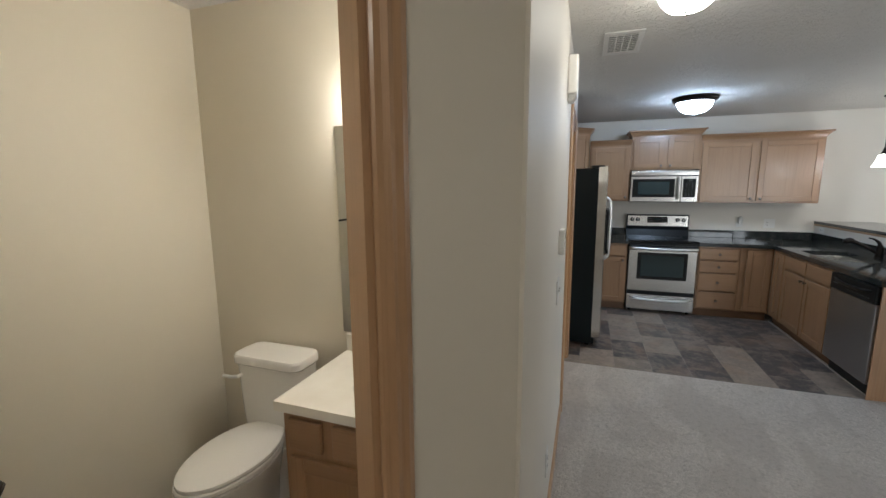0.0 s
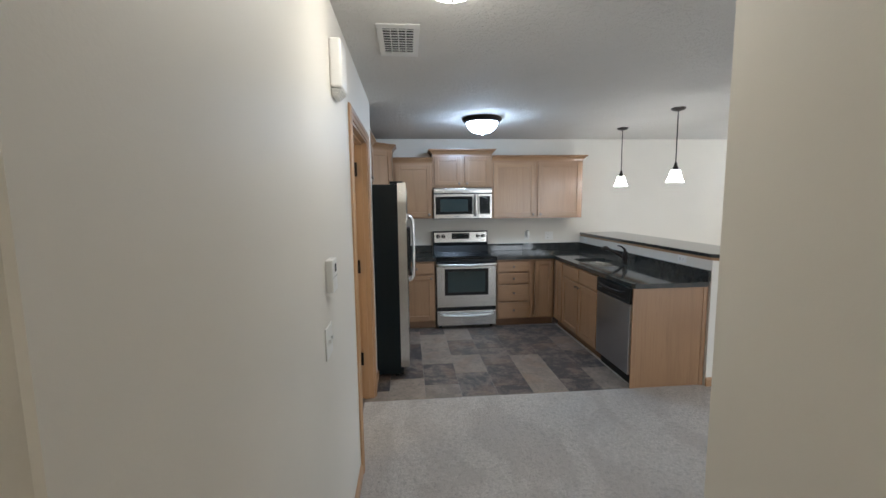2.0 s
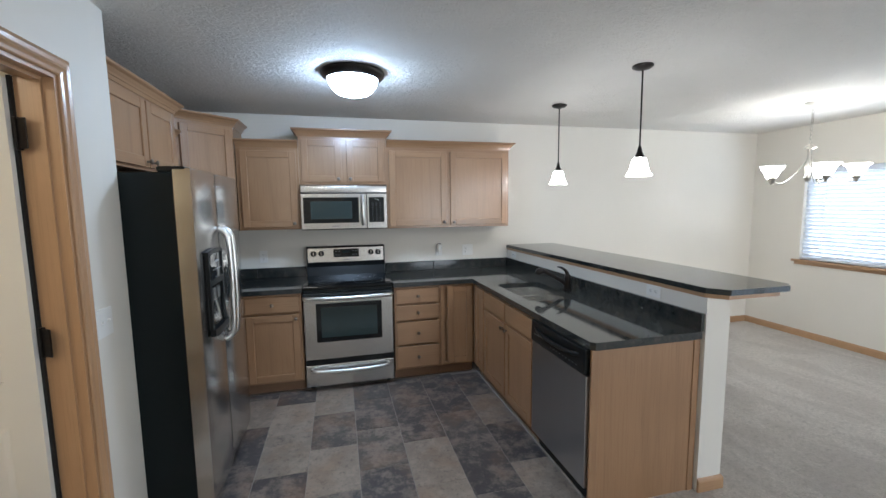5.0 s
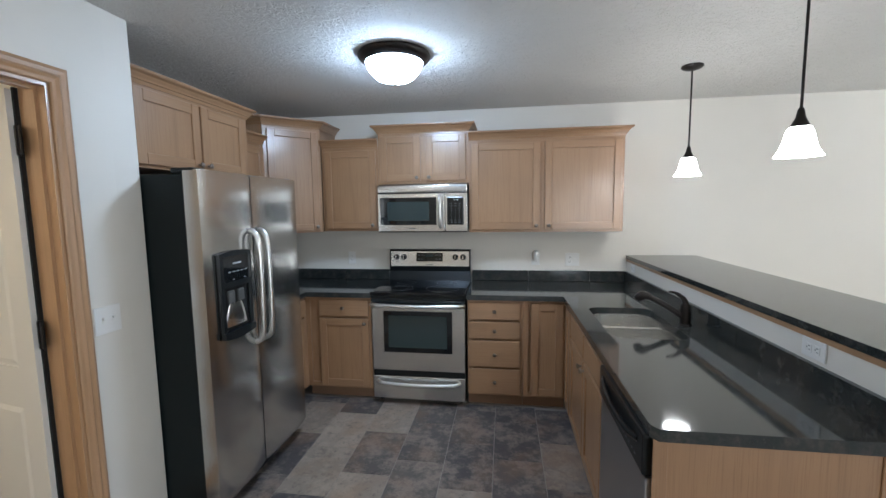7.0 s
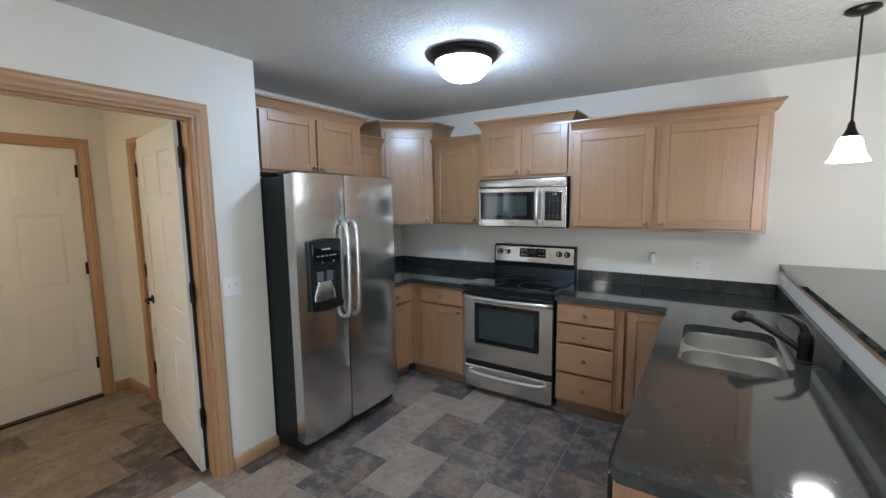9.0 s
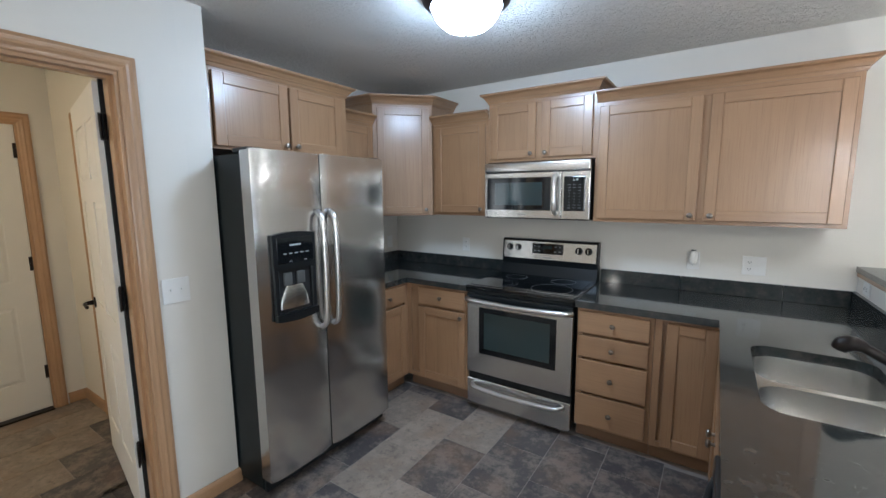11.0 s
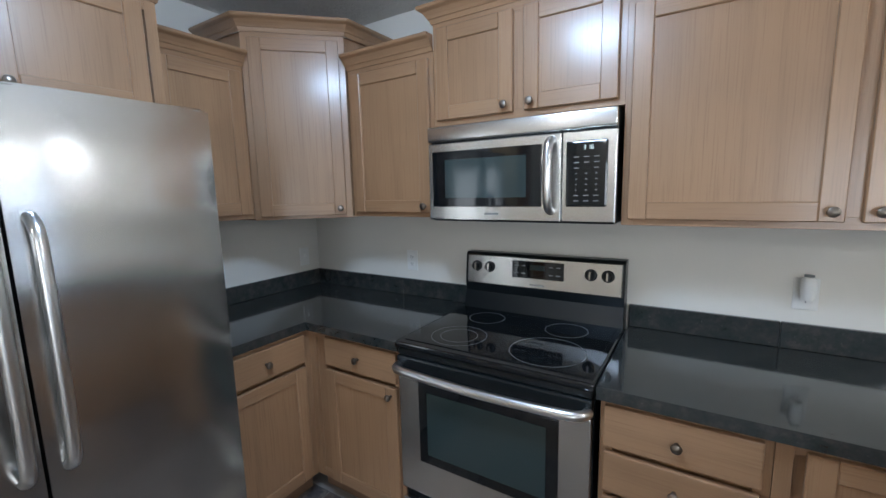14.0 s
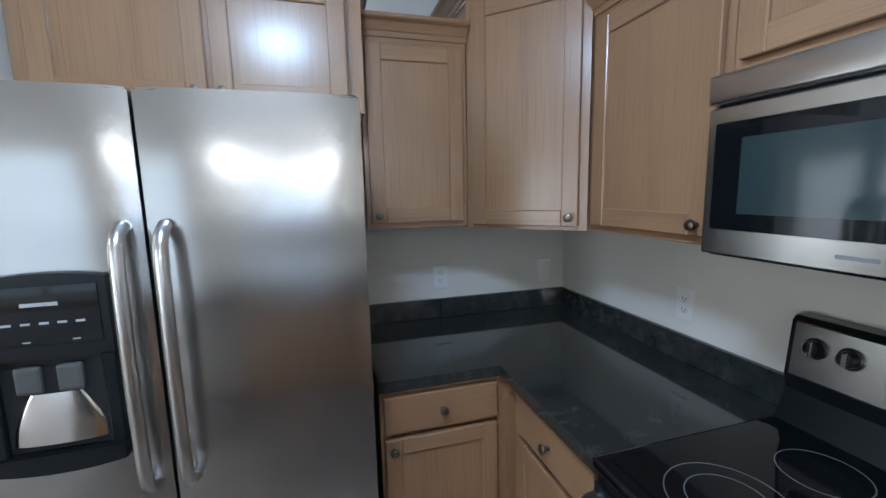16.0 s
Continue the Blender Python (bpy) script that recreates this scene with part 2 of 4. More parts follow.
def lathe(bm, profile, centre=(0, 0, 0), seg=32, m=Matrix()):
    rings = []
    for r, z in profile:
        if r < 1e-5:
            rings.append([bm.verts.new(m @ Vector((centre[0], centre[1], centre[2] + z)))])
        else:
            rings.append([bm.verts.new(m @ Vector((centre[0] + r * math.cos(2 * math.pi * i / seg), centre[1] + r * math.sin(2 * math.pi * i / seg), centre[2] + z))) for i in range(seg)])
    for a, b in zip(rings, rings[1:]):
        for i in range(seg):
            j = (i + 1) % seg
            if len(a) == 1 and len(b) > 1:
                bm.faces.new((a[0], b[i], b[j]))
            elif len(b) == 1 and len(a) > 1:
                bm.faces.new((a[i], b[0], a[j]))
            elif len(a) > 1:
                bm.faces.new((a[i], b[i], b[j], a[j]))
    return bm


def tube(bm, pts, r, seg=10, radii=None):
    pts = [Vector(p) for p in pts]
    rings, up = [], None
    for i, p in enumerate(pts):
        d = (pts[min(i + 1, len(pts) - 1)] - pts[max(i - 1, 0)]).normalized()
        if up is None:
            up = d.orthogonal().normalized()
        up = (up - d * up.dot(d)).normalized()
        side = d.cross(up)
        rr = radii[i] if radii else r
        rings.append([bm.verts.new(p + rr * (math.cos(2 * math.pi * k / seg) * up + math.sin(2 * math.pi * k / seg) * side)) for k in range(seg)])
    for a, b in zip(rings, rings[1:]):
        for k in range(seg):
            bm.faces.new((a[k], a[(k + 1) % seg], b[(k + 1) % seg], b[k]))
    bm.faces.new(rings[0][::-1])
    bm.faces.new(rings[-1])
    return bm


def bezier(points, n=8):
    """A smooth run of points through the given ones."""
    p = [Vector(q) for q in points]
    out = []
    for i in range(len(p) - 1):
        a, b, c, d = p[max(i - 1, 0)], p[i], p[i + 1], p[min(i + 2, len(p) - 1)]
        for k in range(n):
            t = k / n
            out.append(0.5 * (2 * b + (c - a) * t + (2 * a - 5 * b + 4 * c - d) * t * t + (3 * b - a - 3 * c + d) * t ** 3))
    return out + [p[-1]]


def sweep(bm, path, profile, closed_profile=True):
    """A moulding: a profile of (out, up) carried along a flat path with mitred corners; out lies to the right of the way."""
    path = [Vector((x, y, 0)) for x, y in path]
    rings = []
    for i, p in enumerate(path):
        dirs = []
        if i > 0:
            dirs.append((p - path[i - 1]).normalized())
        if i < len(path) - 1:
            dirs.append((path[i + 1] - p).normalized())
        ns = [Vector((d.y, -d.x, 0)) for d in dirs]
        n = sum(ns, Vector()).normalized()
        n = n / n.dot(ns[0])
        rings.append([bm.verts.new(p + n * o + Vector((0, 0, u))) for o, u in profile])
    k = len(profile)
    for a, b in zip(rings, rings[1:]):
        for i in range(k):
            bm.faces.new((a[i], a[(i + 1) % k], b[(i + 1) % k], b[i]))
    bm.faces.new(rings[0])
    bm.faces.new(rings[-1][::-1])
    return bm


def rounded(x0, x1, y0, y1, r, n=6):
    pts = []
    for cx, cy, a0 in ((x1 - r, y1 - r, 0), (x0 + r, y1 - r, 90), (x0 + r, y0 + r, 180), (x1 - r, y0 + r, 270)):
        for k in range(n + 1):
            a = radians(a0 + 90 * k / n)
            pts.append((cx + r * math.cos(a), cy + r * math.sin(a)))
    return pts


def sheet(bm, outer, holes, z0, z1):
    """A flat plate with holes, from z0 to z1."""
    edges = []
    for loop in (outer, *holes):
        vs = [bm.verts.new((x, y, z1)) for x, y in loop]
        edges += [bm.edges.new((vs[i], vs[(i + 1) % len(vs)])) for i in range(len(vs))]
    made = bmesh.ops.triangle_fill(bm, use_beauty=True, use_dissolve=False, edges=edges)
    faces = [g for g in made["geom"] if isinstance(g, bmesh.types.BMFace)]
    ext = bmesh.ops.extrude_face_region(bm, geom=faces)
    for v in ext["geom"]:
        if isinstance(v, bmesh.types.BMVert):
            v.co.z = z0
    return bm


def loft(bm, loops, cap_start=False, cap_end=False):
    rings = [[bm.verts.new(p) for p in loop] for loop in loops]
    for a, b in zip(rings, rings[1:]):
        for i in range(len(a)):
            j = (i + 1) % len(a)
            bm.faces.new((a[i], a[j], b[j], b[i]))
    if cap_start:
        bm.faces.new(rings[0][::-1])
    if cap_end:
        bm.faces.new(rings[-1])
    return bm


# ---- structure ----
H = 2.44


def wall(name, p0, p1, thick, openings=(), material=wall_paint, height=H, label="smooth warm off-white painted wall"):
    """A wall whose seen face runs from p0 to p1; the thickness lies to the left of the way. Openings are (s0, s1, z0, z1)."""
    p0, p1 = Vector(p0), Vector(p1)
    d = p1 - p0
    bm = bmesh.new()
    s = 0.0
    for a, b, z0, z1 in sorted(openings):
        box(bm, s, a, 0, thick, 0, height)
        if z0 > 0:
            box(bm, a, b, 0, thick, 0, z0)
        if z1 < height:
            box(bm, a, b, 0, thick, z1, height)
        s = b
    box(bm, s, d.length, 0, thick, 0, height)
    ob = part(name, bm, material)
    ob.matrix_world = pose(p0.x, p0.y, 0, 0, 0, math.degrees(math.atan2(d.y, d.x)))
    return tagged(ob, label, "wall", kind="structure")


HALL_X, NORTH_Y, WEST_X, EAST_X = -0.39, 5.75, -0.93, 5.78
FOYER_N, STUB_Y = 3.60, 3.723
BATH_N, BATH_W = 1.133, -2.09
CORNER = Vector((-0.40, 0.43))
DIAG = Vector((-0.534, -0.845)).normalized()
DIAG_END = CORNER + DIAG * 1.36

wall("wall_north", (-1.05, NORTH_Y), (EAST_X + 0.12, NORTH_Y), 0.12)
wall("wall_kitchen_west", (WEST_X, STUB_Y), (WEST_X, NORTH_Y), 0.12)
# partition between the entry and the refrigerator, with the closet doorway
wall("wall_entry_north", (-2.42, FOYER_N), (HALL_X, FOYER_N), STUB_Y - FOYER_N, [(0.60, 1.36, 0, 2.04)])
# hall wall with the entry doorway, 2.43 to 3.365
wall("wall_hall_west", (HALL_X, CORNER.y), (HALL_X, FOYER_N), 0.12, [(2.43 - CORNER.y, 3.365 - CORNER.y, 0, 2.07)])
wall("wall_entry_west", (-2.30, 1.253), (-2.30, FOYER_N), 0.12, [(2.50 - 1.253, 3.42 - 1.253, 0, 2.06)])
wall("wall_bath_north", (-2.21, BATH_N), (HALL_X - 0.12, BATH_N), 0.12, material=bath_paint)
wall("wall_bath_west", (BATH_W, -0.83), (BATH_W, BATH_N), 0.12, material=bath_paint)
wall("wall_bath_east", (HALL_X - 0.124, BATH_N), (HALL_X - 0.124, 0.40), -0.004, material=bath_paint)
wall("wall_bath_door", tuple(DIAG_END), tuple(CORNER), 0.065, [(1.36 - 1.13, 1.36 - 0.355, 0, 2.06)])
wall("wall_bath_south", (DIAG_END.x, -0.72), (BATH_W, -0.72), 0.11, material=bath_paint)
wall("wall_back_west", (DIAG_END.x, -1.9), (DIAG_END.x, DIAG_END.y), 0.11)
# the opening in this unseen wall is added to let the south fill in
wall("wall_south", (EAST_X + 0.12, -1.9), (-1.3, -1.9), 0.12, [(EAST_X + 0.12 - 5.0, EAST_X + 0.12 - 2.6, 0.3, 2.05)])
wall("wall_hall_east", (0.565, 0.885), (0.565, -1.9), 0.12)
WIN = (3.45, 5.15, 0.91, 1.95)
wall("wall_east", (EAST_X, NORTH_Y), (EAST_X, -1.9), 0.14, [(NORTH_Y - WIN[1], NORTH_Y - WIN[0], WIN[2], WIN[3]), (NORTH_Y - 1.75, NORTH_Y + 0.35, 0.15, 2.05)])
living_win = thing("window_2", pose(EAST_X, -0.35, 0.15), "wide living room window out of view, letting in daylight", "window", kind="structure")
part("window_frame", boxes((0.05, 0.10, 0, 2.1, 0, 0.06), (0.05, 0.10, 0, 2.1, 1.84, 1.9), (0.05, 0.10, 0, 0.06, 0.06, 1.84), (0.05, 0.10, 2.04, 2.1, 0.06, 1.84), (0.05, 0.10, 1.02, 1.08, 0.06, 1.84)), white_plastic, living_win)
# made-up window, out of view, framing the south fill lamp
added_south_win = thing("added_window_3", pose(2.6, -1.9, 0.3), "wide living room window out of view, letting in daylight", "window", kind="structure")
part("window_frame", boxes((0, 2.4, -0.10, -0.05, 0, 0.06), (0, 2.4, -0.10, -0.05, 1.69, 1.75), (0, 0.06, -0.10, -0.05, 0.06, 1.69), (2.34, 2.4, -0.10, -0.05, 0.06, 1.69), (1.17, 1.23, -0.10, -0.05, 0.06, 1.69)), white_plastic, added_south_win)
ceiling = part("ceiling", boxes((-2.6, 6.0, -2.1, 5.95, H, H + 0.1)), ceiling_mat)
tagged(ceiling, "off-white ceiling with knocked-down plaster texture", "ceiling", kind="structure")
subfloor = part("floor_carpet", boxes((-0.46, 6.0, -2.1, 3.27, -0.12, 0.006), (1.80, 6.0, 3.27, 5.87, -0.12, 0.006), (-1.3, -0.46, -2.1, 0.4, -0.12, 0.006)), carpet)
tagged(subfloor, "beige cut-pile carpet with vacuum marks", "carpet", kind="structure")
tile_bed = part("floor_tile", boxes((-1.05, 1.80, 3.27, 5.87, -0.12, 0.0), (-2.5, -0.46, 0.4, 3.72, -0.12, 0.0), (-2.3, -1.3, -1.0, 0.4, -0.12, 0.0)), grout)
tagged(tile_bed, "stone-look vinyl tile floor in grey, brown and slate", "floor", kind="structure")

# pony wall behind the peninsula
PONY = (2.365, 2.52, 3.245, 5.748)


def askew(y):
    """How far the half wall has drifted east at y."""
    return (PONY[3] - y) * 0.0215


def slanted(x0, x1, y0, y1, z0, z1):
    return sheet(bmesh.new(), [(x0 + askew(y0), y0), (x1 + askew(y0), y0), (x1 + askew(y1), y1), (x0 + askew(y1), y1)], [], z0, z1)


pony = part("wall_peninsula", slanted(*PONY, 0, 1.09), wall_paint)
tagged(pony, "half-height painted wall behind the kitchen peninsula", "wall", kind="structure")

BASE_PROFILE = [(0, 0.004), (0.013, 0.004), (0.013, 0.062), (0.009, 0.074), (0.004, 0.082), (0, 0.082)]


def baseboard(path, label="honey oak baseboard"):
    x_run = abs(path[1][0] - path[0][0]) > abs(path[1][1] - path[0][1])
    ob = part("baseboard", sweep(bmesh.new(), path, BASE_PROFILE), trim_x if x_run else trim_y)
    return tagged(ob, label, "baseboard", kind="structure")


baseboard([(HALL_X, 2.363), (HALL_X, CORNER.y)][::-1])
baseboard([(HALL_X, 3.434), (HALL_X, STUB_Y), (-0.62, STUB_Y)])
baseboard([(PONY[1], NORTH_Y), (EAST_X, NORTH_Y), (EAST_X, -1.9)])
baseboard([(PONY[0] + askew(PONY[2]), PONY[2]), (PONY[1] + askew(PONY[2]), PONY[2]), (PONY[1], NORTH_Y)])
baseboard([(-2.30, 3.49), (-2.30, FOYER_N), (-1.895, FOYER_N)])
baseboard([(BATH_W, -0.7), (BATH_W, BATH_N), (-1.32, BATH_N)])
baseboard([(0.565, 0.885), (0.565, -1.9)])

CASING = [(0, 0), (0.064, 0), (0.064, 0.011), (0.056, 0.014), (0.050, 0.017), (0.036, 0.015), (0.026, 0.018), (0.016, 0.012), (0.005, 0.010), (0, 0.006)]


def casing(m, w, h, depth, both=True, stop=True, label="honey oak door casing and jamb", uprights=trim_v, across=trim_x):
    """Door trim in local axes: the opening from x 0 to w, the face at y 0, the wall's depth along +y."""
    t = thing("trim", m, label, "door trim", kind="structure")

    def side(y0, flip, name_tail=""):
        for x_in, sgn in ((0, -1), (w, 1)):
            bm = bmesh.new()
            lo = [bm.verts.new((x_in + sgn * (o - 0.004), y0 + flip * u, 0.0)) for o, u in CASING]
            hi = [bm.verts.new((x_in + sgn * (o - 0.004), y0 + flip * u, h + o - 0.004)) for o, u in CASING]
            for i in range(len(lo)):
                j = (i + 1) % len(lo)
                bm.faces.new((lo[i], lo[j], hi[j], hi[i]))
            bm.faces.new(lo)
            bm.faces.new(hi)
            part("side_casing", bm, uprights, t)
        bm = bmesh.new()
        lo = [bm.verts.new((-o + 0.004, y0 + flip * u, h + o - 0.004)) for o, u in CASING]
        hi = [bm.verts.new((w + o - 0.004, y0 + flip * u, h + o - 0.004)) for o, u in CASING]
        for i in range(len(lo)):
            j = (i + 1) % len(lo)
            bm.faces.new((lo[i], lo[j], hi[j], hi[i]))
        bm.faces.new(lo)
        bm.faces.new(hi)
        part("head_casing", bm, across, t)

    side(-0.001, -1)
    if both:
        side(depth + 0.001, 1)
    part("side_jamb", boxes((0.0, 0.018, 0.0, depth, 0, h)), uprights, t)
    part("side_jamb", boxes((w - 0.018, w, 0.0, depth, 0, h)), uprights, t)
    part("head_jamb", boxes((0.018, w - 0.018, 0.0, depth, h - 0.018, h)), across, t)
    if stop:
        part("door_stop", boxes((0.018, 0.030, depth * 0.3, depth * 0.62, 0, h - 0.018), (w - 0.030, w - 0.018, depth * 0.3, depth * 0.62, 0, h - 0.018), (0.030, w - 0.030, depth * 0.3, depth * 0.62, h - 0.030, h - 0.018)), uprights, t)
    return t


def panel_door(name, m, w, label, h=2.03, knob_x=None, lever=1, thick=0.035, hinge_x=None, hinge_y=0.0):
    """A white six-panel door: x 0 to w, y 0 to thick, z 0 to h."""
    t = thing(name, m, label, "door", kind="structure")
    bm = bmesh.new()
    box(bm, 0.002, w - 0.002, 0.006, thick - 0.006, 0.002, h - 0.002)
    st, mid = 0.115, 0.10
    cols = [(st, w / 2 - mid / 2), (w / 2 + mid / 2, w - st)]
    rows = [(0.23, 0.78), (0.95, 1.52), (1.63, h - 0.13)]
    for y0, y1 in ((0, 0.0065), (thick - 0.0065, thick)):
        for x0, x1 in ((0, st), (w / 2 - mid / 2, w / 2 + mid / 2), (w - st, w)):
            box(bm, x0, x1, y0, y1, 0, h)
        for x0, x1 in cols:
            for z0, z1 in ((0, 0.23), (0.78, 0.95), (1.52, 1.63), (h - 0.13, h)):
                box(bm, x0, x1, y0, y1, z0, z1)
            for z0, z1 in rows:
                g = 0.028
                f = [v for v in bmesh.ops.create_cube(bm, size=1, matrix=Matrix.LocRotScale(((x0 + x1) / 2, (y0 + y1) / 2, (z0 + z1) / 2), None, (x1 - x0 - 2 * g, y1 - y0 - 0.001, z1 - z0 - 2 * g)))["verts"]]
                out = 0 if y0 == 0 else thick
                for v in f:
                    if abs(v.co.y - out) > 0.004:
                        v.co.x += 0.02 * (1 if v.co.x > (x0 + x1) / 2 else -1)
                        v.co.z += 0.02 * (1 if v.co.z > (z0 + z1) / 2 else -1)
    part("slab", bm, door_paint, t)
    if knob_x is not None:
        for sgn, y in ((-1, 0.0), (1, thick)):
            bm = bmesh.new()
            rot = Matrix.Translation((knob_x, y, 0.93)) @ Matrix.Rotation(radians(90 if sgn < 0 else -90), 4, "X")
            lathe(bm, [(0, 0), (0.032, 0), (0.032, 0.006), (0.014, 0.010), (0.011, 0.045), (0, 0.045)], seg=20, m=rot)
            tube(bm, bezier([(knob_x, y + sgn * 0.045, 0.93), (knob_x + lever * 0.04, y + sgn * 0.052, 0.932), (knob_x + lever * 0.10, y + sgn * 0.048, 0.925)], 4), 0.009, 8)
            part("lever_handle", bm, bronze, t, "dark bronze lever handle", smooth=True)
    if hinge_x is not None:
        for z in (0.22, 1.02, 1.80):
            part("hinge", boxes((hinge_x - 0.032, hinge_x + 0.0, hinge_y - 0.003, hinge_y + 0.001, z, z + 0.10), (hinge_x - 0.002, hinge_x + 0.012, hinge_y - 0.011, hinge_y + 0.003, z - 0.002, z + 0.102), bevel=0.001), bronze, t, "black door hinge")
    return t


# entry doorway in the hall wall, and its open door
casing(pose(HALL_X, 2.43, 0, 0, 0, 90), 0.935, 2.07, 0.12, uprights=trim_v, across=trim_x)
panel_door("door_1", pose(-0.515, 3.345, 0.012, 0, 0, 180 - 10), 0.86, "white six-panel door standing open into the entry", knob_x=0.80, lever=-1)
for z in (0.30, 1.05, 1.80):
    hinge = part("hinge", boxes((-0.002, 0.004, -0.046, 0.058, 0, 0.105), (-0.008, 0.012, -0.009, 0.009, -0.004, 0.109), bevel=0.002), bronze)
    hinge.matrix_world = pose(-0.503, 3.325, z, 0, 0, 62)
    tagged(hinge, "black door hinge on an oak jamb", "hinge", "entry door hinges", "structure")
seal = part("trim", boxes((-0.520, -0.510, 3.331, 3.3465, 0.02, 2.05)), dark_gap)
tagged(seal, "black weather seal along the oak door jamb", "door seal", kind="structure")
# closed closet door
casing(pose(-1.82, FOYER_N, 0, 0, 0, 0), 0.76, 2.04, 0.12, both=False)
panel_door("door_2", pose(-1.80, FOYER_N + 0.012, 0.012), 0.72, "closed white six-panel closet door", hinge_x=0.0, knob_x=0.65, lever=-1)
# closed entry door
casing(pose(-2.30, 2.50, 0, 0, 0, 90), 0.92, 2.06, 0.12, both=False, uprights=trim_v, across=trim_x)
panel_door("door_3", pose(-2.312, 2.52, 0.02, 0, 0, 90), 0.88, "closed white six-panel front door", hinge_x=0.895)
thr = part("threshold", boxes((-2.42, -2.26, 2.52, 3.40, 0.003, 0.016), bevel=0.003), bronze)
tagged(thr, "dark metal threshold under the front door", "threshold", kind="structure")
# bathroom doorway
diag_deg = math.degrees(math.atan2(-DIAG.y, -DIAG.x))
bath_open = CORNER + DIAG * 1.13
casing(pose(bath_open.x, bath_open.y, 0, 0, 0, diag_deg), 0.775, 2.06, 0.065, stop=False)
hinge_at = CORNER + DIAG * 1.105 + Vector((-0.845, 0.534)) * 0.06
panel_door("door_4", pose(hinge_at.x, hinge_at.y, 0.012, 0, 0, 138), 0.72, "white six-panel bathroom door standing open", knob_x=0.66, lever=-1)

# window with blinds
win = thing("window_1", pose(EAST_X, WIN[0], WIN[2]), "wide window with white horizontal blinds and oak sill", "window", kind="structure")
ww, wh = WIN[1] - WIN[0], WIN[3] - WIN[2]
part("window_frame", boxes((0.06, 0.11, 0, ww, 0, 0.05), (0.06, 0.11, 0, ww, wh - 0.05, wh), (0.06, 0.11, 0, 0.05, 0.05, wh - 0.05), (0.06, 0.11, ww - 0.05, ww, 0.05, wh - 0.05), (0.06, 0.11, ww / 2 - 0.035, ww / 2 + 0.035, 0.05, wh - 0.05), bevel=0.004), white_plastic, win)
for y0, y1 in ((0.05, ww / 2 - 0.035), (ww / 2 + 0.035, ww - 0.05)):
    pane = part("pane", boxes((0.082, 0.086, y0, y1, 0.05, wh - 0.05)), glass, win)
    pane.visible_shadow = False
part("window_sill", boxes((-0.045, 0.06, -0.06, ww + 0.06, -0.025, 0.0), (-0.012, -0.001, -0.045, ww + 0.045, -0.06, -0.025), bevel=0.004), trim_y, win, "honey oak window sill")
blind = thing("window_blind", pose(EAST_X, WIN[0], WIN[2]), "white horizontal slat blind, lowered over the window", "blind")
part("headrail", boxes((0.004, 0.05, 0.006, ww - 0.006, wh - 0.055, wh - 0.002), bevel=0.004), blind_mat, blind)
part("bottom_rail", boxes((0.008, 0.05, 0.01, ww - 0.01, 0.004, 0.022), bevel=0.004), blind_mat, blind)
slat_mesh = None
for i in range(22):
    z = 0.045 + i * (wh - 0.12) / 21
    if slat_mesh is None:
        slat = part("slat", boxes((-0.024, 0.024, 0.012, ww - 0.012, -0.0012, 0.0012)), blind_mat, blind)
        slat_mesh = slat.data
    else:
        slat = new("slat", slat_mesh)
        slat.parent = blind
    slat.matrix_local = pose(0.029, 0, z, 0, 52, 0)
for y in (0.22, ww / 2, ww - 0.22):
    part("ladder_cord", boxes((0.003, 0.005, y, y + 0.006, 0.02, wh - 0.05)), blind_mat, blind)


# ---- cabinets ----
KNOB = [(0, 0), (0.007, 0), (0.006, 0.008), (0.005, 0.012), (0.012, 0.017), (0.0155, 0.022), (0.014, 0.027), (0.008, 0.030), (0, 0.031)]


def knob(parent, x, z, y=-0.020):
    return part("knob", lathe(bmesh.new(), KNOB, seg=16, m=Matrix.Translation((x, y, z)) @ Matrix.Rotation(radians(90), 4, "X")), pewter, parent, "round pewter knob", smooth=True)


def shaker(parent, x0, x1, z0, z1, knob_at=None, name="door", arch=False):
    """A recessed-panel door standing 20 mm in front of the face frame (y 0)."""
    f = 0.058
    ob = part(name, boxes((x0 + f - 0.004, x1 - f + 0.004, -0.0105, -0.0025, z0 + f - 0.004, z1 - f + 0.004)), oak_v, parent)
    for a, b in ((x0, x0 + f), (x1 - f, x1)):
        part("stile", boxes((a, b, -0.020, -0.0005, z0, z1), bevel=0.003), oak_v, ob)
    for a, b in ((z0, z0 + f), (z1 - f, z1)):
        part("rail", boxes((x0 + f, x1 - f, -0.0196, -0.0005, a, b), bevel=0.003), oak_h, ob)
    if knob_at:
        knob(ob, *knob_at)
    return ob


def slab_front(parent, x0, x1, z0, z1, has_knob=True):
    ob = part("drawer_front", boxes((x0, x1, -0.020, -0.0005, z0, z1), bevel=0.005, seg=2), oak_h, parent)
    if has_knob:
        knob(ob, (x0 + x1) / 2, (z0 + z1) / 2)
    return ob


CROWN = [(0, -0.005), (0.006, -0.005), (0.010, 0.006), (0.012, 0.012), (0.017, 0.014), (0.022, 0.024), (0.034, 0.040), (0.048, 0.047), (0.052, 0.052), (0.052, 0.062), (0, 0.062)]


